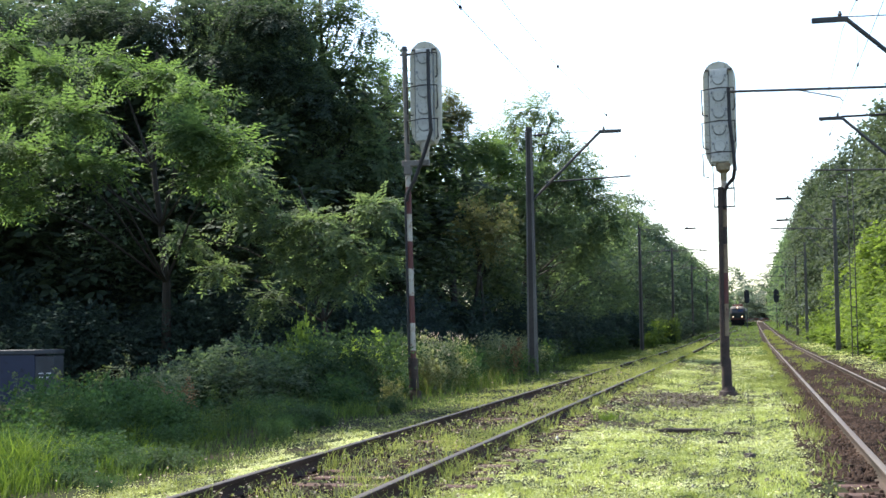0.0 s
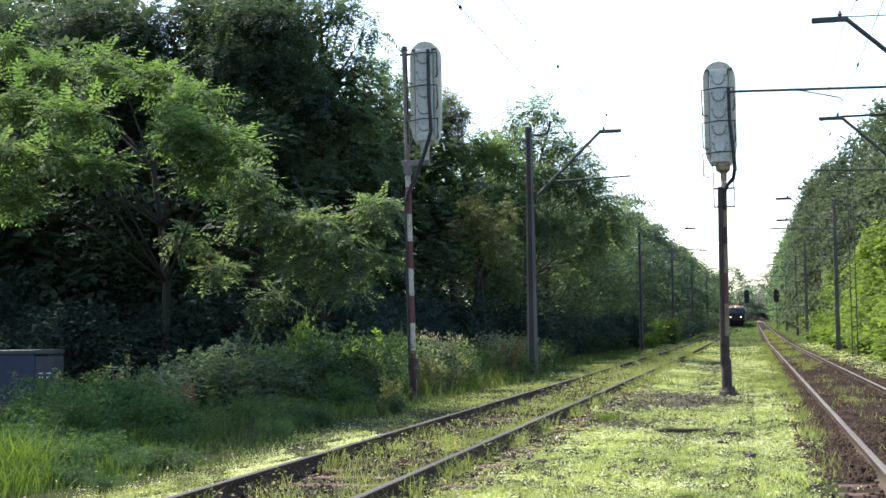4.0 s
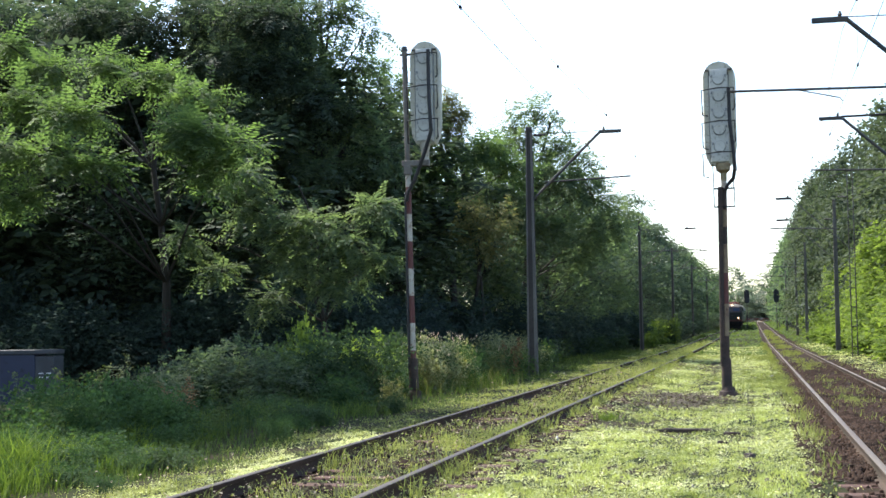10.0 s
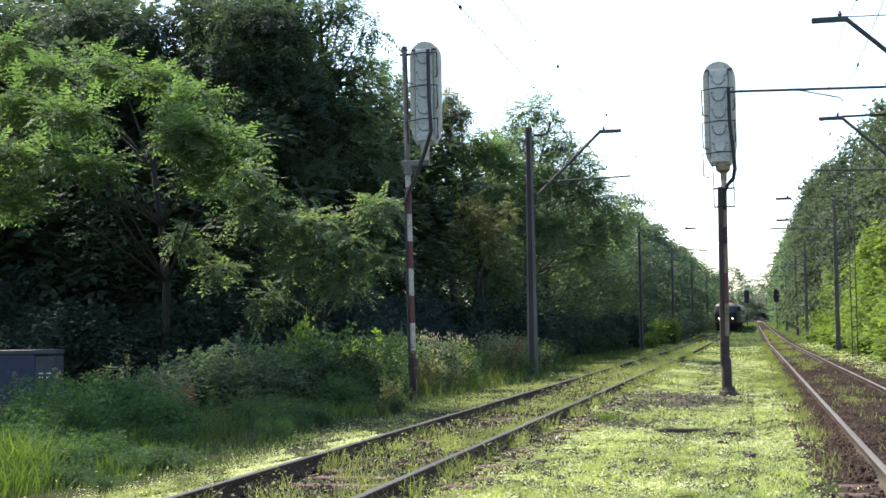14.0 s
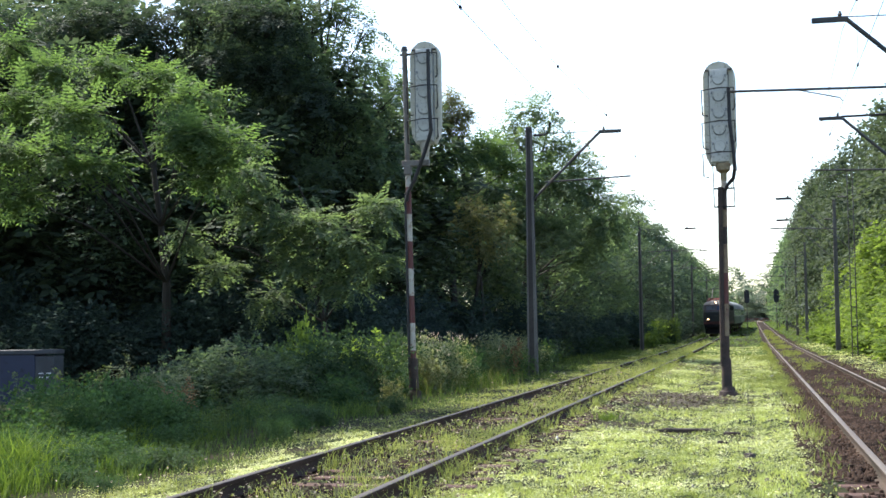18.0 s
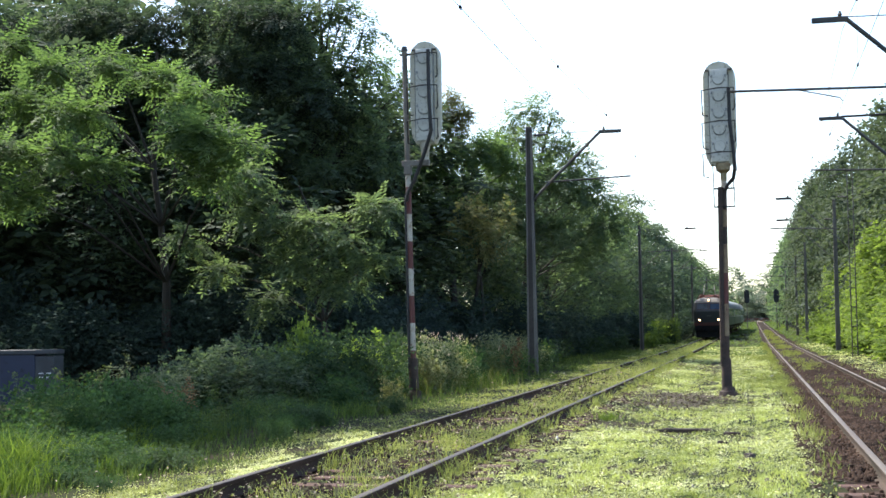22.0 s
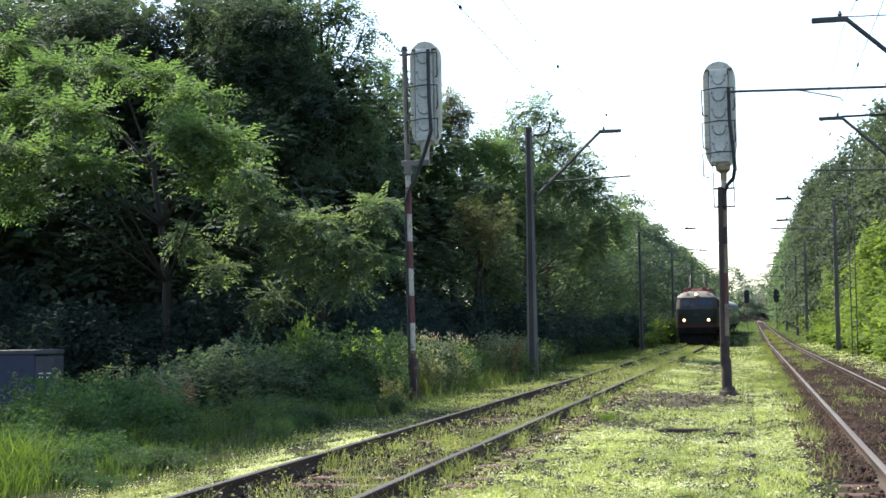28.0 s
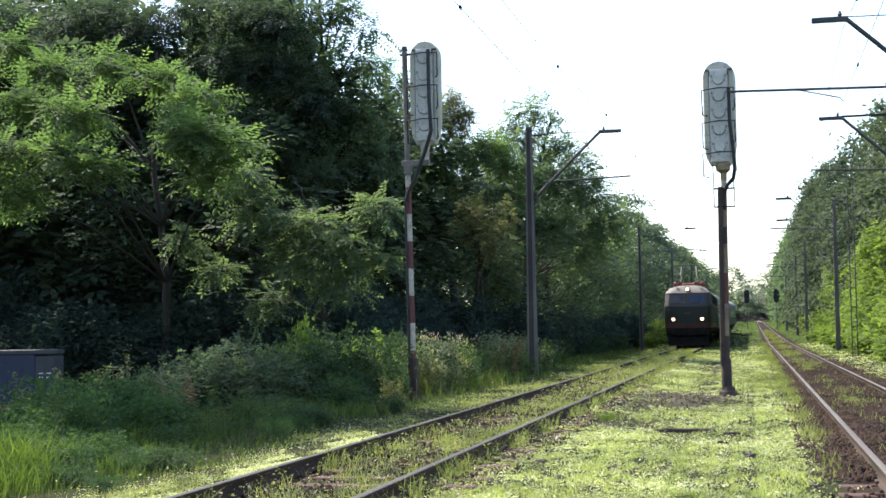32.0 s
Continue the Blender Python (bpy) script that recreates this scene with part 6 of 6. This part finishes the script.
    part("emblem", Shape().box((0, -h - 0.03, 2.12), (0.42, 0.03, 0.09), 0.01), LOCO_UPPER, L, "small pale plate on the nose")
    for by in (-5.2, 5.2):
        bogie = part("bogie", Shape().box((-1.02, by, 0.62), (0.14, 4.6, 0.34), 0.04).box((1.02, by, 0.62), (0.14, 4.6, 0.34), 0.04).box((0, by, 0.66), (2.0, 0.7, 0.3), 0.04), CHASSIS, L, "black bogie frame")
        for wy in (-1.75, 0, 1.75):
            for sx in (-0.75, 0.75):
                part("wheel", Shape().tube([(sx - 0.065, by + wy, 0.6), (sx + 0.065, by + wy, 0.6)], 0.6, 24), RUST, bogie, smooth=True)
    for side in (-1, 1):
        for k in range(7):
            part("grille", Shape().box((side * 1.44, -4.8 + 1.6 * k, 3.0), (0.05, 1.1, 0.5), 0.015), CHASSIS, L, "dark ventilation grille")
        for yy in (-h + 1.25, h - 1.25):
            part("side_window", Shape().box((side * 1.425, yy, 2.98), (0.06, 0.75, 0.6), 0.02), GLASS, L, "cab side window")
            part("cab_door", Shape().box((side * 1.44, yy + (0.95 if yy < 0 else -0.95), 2.25), (0.03, 0.66, 1.75), 0.01), LOCO_GREEN, L)
    for k, yy in enumerate((-5.8, 5.8)):
        base = part("pantograph_base", Shape().box((-0.55, yy, 4.05), (0.10, 1.9, 0.08), 0.01).box((0.55, yy, 4.05), (0.10, 1.9, 0.08), 0.01).box((0, yy - 0.8, 4.05), (1.5, 0.1, 0.08), 0.01).box((0, yy + 0.8, 4.05), (1.5, 0.1, 0.08), 0.01), ROOF_GEAR, L, "red oxide pantograph frame")
        for sx in (-0.6, 0.6):
            for sy in (-0.8, 0.8):
                part("insulator", Shape().tube([(sx, yy + sy, 3.72 + 0.045 * j) for j in range(8)], [0.05, 0.085] * 4, 8), ROOF_GEAR, base)
        top = 5.2 if k == 0 else 4.32
        kz = 4.55 if k == 0 else 4.2
        arms = Shape()
        for sx in (-0.5, 0.5):
            for sy in (-1, 1):
                arms.tube([(sx * 1.15, yy + sy * 0.55, 4.1), (sx, yy + sy * (0.75 if k == 0 else 1.1), kz)], 0.028, 6)
                arms.tube([(sx, yy + sy * (0.75 if k == 0 else 1.1), kz), (sx * 0.9, yy + sy * 0.12, top - 0.08)], 0.022, 6)
        part("pantograph_arm", arms, PANTO, L, "folding arms of the pantograph")
        part("contact_shoe", Shape().tube([(-0.95, yy, top - 0.22), (-0.75, yy, top - 0.03), (-0.5, yy, top), (0.5, yy, top), (0.75, yy, top - 0.03), (0.95, yy, top - 0.22)], 0.03, 6), STEEL_DARK, L, "curved contact shoe")
    for sx in (-1, 1):
        part("roof_busbar", Shape().tube([(sx * 1.02, -6.9, 3.66), (sx * 1.0, -6.95, 3.98), (sx * 0.8, -6.9, 4.16), (sx * 0.45, -6.7, 4.12), (sx * 0.2, -6.6, 3.96)], 0.035, 6), ROOF_GEAR, L, "bent red oxide busbar")
        for yy in (-6.95, -4.6):
            part("roof_insulator", Shape().tube([(sx * 0.82, yy, 3.70 + 0.05 * j) for j in range(9)], [0.06, 0.11] * 4 + [0.05], 10), ROOF_GEAR, L)
    part("roof_hatch", Shape().box((0, -6.75, 3.93), (0.9, 0.5, 0.2), 0.06), ROOF_GEAR, L, "red-brown roof hatch")
    part("roof_boxes", Shape().box((0, -2.2, 4.0), (1.3, 2.0, 0.36), 0.05).box((0, 1.4, 4.0), (1.4, 3.0, 0.34), 0.05), ROOF_GEAR, L, "red-brown resistor boxes on the roof")
    part("roof_walk", Shape().box((-0.95, 0, 3.80), (0.28, 13, 0.04), 0.008).box((0.95, 0, 3.80), (0.28, 13, 0.04), 0.008), ROOF_GEAR, L)
    for x in (-0.72, 0.72):
        part("air_horn", Shape().tube([(x, -h + 1.0, 3.86), (x, -h + 0.7, 3.9), (x, -h + 0.55, 3.9)], [0.03, 0.04, 0.09], 8), ROOF_GEAR, L)
    return L


def build_coach():
    h = COACH_LENGTH / 2
    C = thing("passenger_coach", pose(0, 0, 0), "green passenger coach with cream window band and grey roof", "coach", "coaches of the train")

    def slab(name, zs, material, label=""):
        return part(name, Shape().loft([plan_ring(hw, -h + y0, h - y0, r, z) for z, hw, y0, r in zs]), material, C, label, smooth=True)

    slab("underframe", [(0.75, 1.2, 0.3, 0.1), (1.1, 1.38, 0.1, 0.15)], CHASSIS)
    slab("lower_side", [(1.1, 1.42, 0.0, 0.15), (2.0, 1.43, 0.0, 0.15)], COACH_SIDE, "dark green lower side")
    slab("window_band", [(2.0, 1.43, 0.0, 0.15), (3.05, 1.42, 0.0, 0.15)], COACH_CREAM, "cream band")
    slab("roof", [(3.05, 1.44, -0.02, 0.15), (3.35, 1.40, 0.0, 0.2), (3.7, 1.15, 0.05, 0.3), (3.95, 0.7, 0.1, 0.3), (4.02, 0.3, 0.2, 0.2)], COACH_ROOF, "rounded grey roof")
    for side in (-1, 1):
        for k in range(11):
            part("window", Shape().box((side * 1.42, -9.5 + k * 1.9, 2.52), (0.04, 1.2, 0.8), 0.01), GLASS, C)
        for yy in (-h + 0.9, h - 0.9):
            part("door", Shape().box((side * 1.43, yy, 2.1), (0.04, 0.75, 1.9), 0.01), COACH_SIDE, C)
    for by in (-8.6, 8.6):
        bo = part("bogie", Shape().box((-1.0, by, 0.55), (0.12, 3.2, 0.25), 0.03).box((1.0, by, 0.55), (0.12, 3.2, 0.25), 0.03), CHASSIS, C)
        for wy in (-1.25, 1.25):
            for sx in (-0.75, 0.75):
                part("wheel", Shape().tube([(sx - 0.06, by + wy, 0.46), (sx + 0.06, by + wy, 0.46)], 0.46, 20), RUST, bo, smooth=True)
    part("end_door", Shape().box((0, -h - 0.01, 2.1), (1.0, 0.06, 2.1), 0.02), CHASSIS, C, "dark gangway bellows")
    for k in range(6):
        part("roof_vent", Shape().box((0, -9 + 3.6 * k, 4.04), (0.35, 0.5, 0.10), 0.03), COACH_ROOF, C)
    return C


locomotive = build_loco()
coach = build_coach()
coaches = [coach] + [copy_thing(coach, pose(0, 0, 0)) for _ in range(2)]

# seconds and the distance of the train's front along the line
RUN = [(0, 272), (4, 246.5), (8, 222), (11, 203.5), (13, 190.5), (14.5, 179.5), (16.5, 164.5), (19, 147.5), (22, 130), (25, 113.5), (28, 99.5), (30, 92), (32, 85)]


def on_line(front, back_from, length):
    """The pose of a vehicle whose front end is that far behind the train's front."""
    y0, y1 = front + back_from + 0.12 * length, front + back_from + 0.88 * length
    a = Vector((float(left_x(y0)), y0, float(rise(y0)) + LEFT_TOP))
    b = Vector((float(left_x(y1)), y1, float(rise(y1)) + LEFT_TOP))
    mid, d = (a + b) / 2, b - a
    return pose(mid.x, mid.y, mid.z, math.degrees(math.atan2(d.z, d.y)), 0, -math.degrees(math.atan2(d.x, d.y)))


def motions():
    """The train draws nearer, slowing; the trees of the near edge rock a little in the wind."""
    walk(locomotive, [(t, on_line(d, 0, LOCO_LENGTH)) for t, d in RUN])
    for k, c in enumerate(coaches):
        walk(c, [(t, on_line(d, LOCO_LENGTH + 0.9 + k * (COACH_LENGTH + 0.9), COACH_LENGTH)) for t, d in RUN])
    for i, tree in enumerate(SWAY):
        crown = [o for o in tree.children if o.name.startswith("crown")][0]
        rows = []
        for k in range(33):
            a, b = k * 1.9 + i, k * 1.23 + 2 * i
            rows.append((k, pose(0, 0, 0, 0.28 * math.sin(a) + 0.12 * math.sin(2.3 * a), 0.35 * math.sin(b) + 0.15 * math.sin(1.7 * b + 1), 0)))
        walk(crown, rows)


motions()
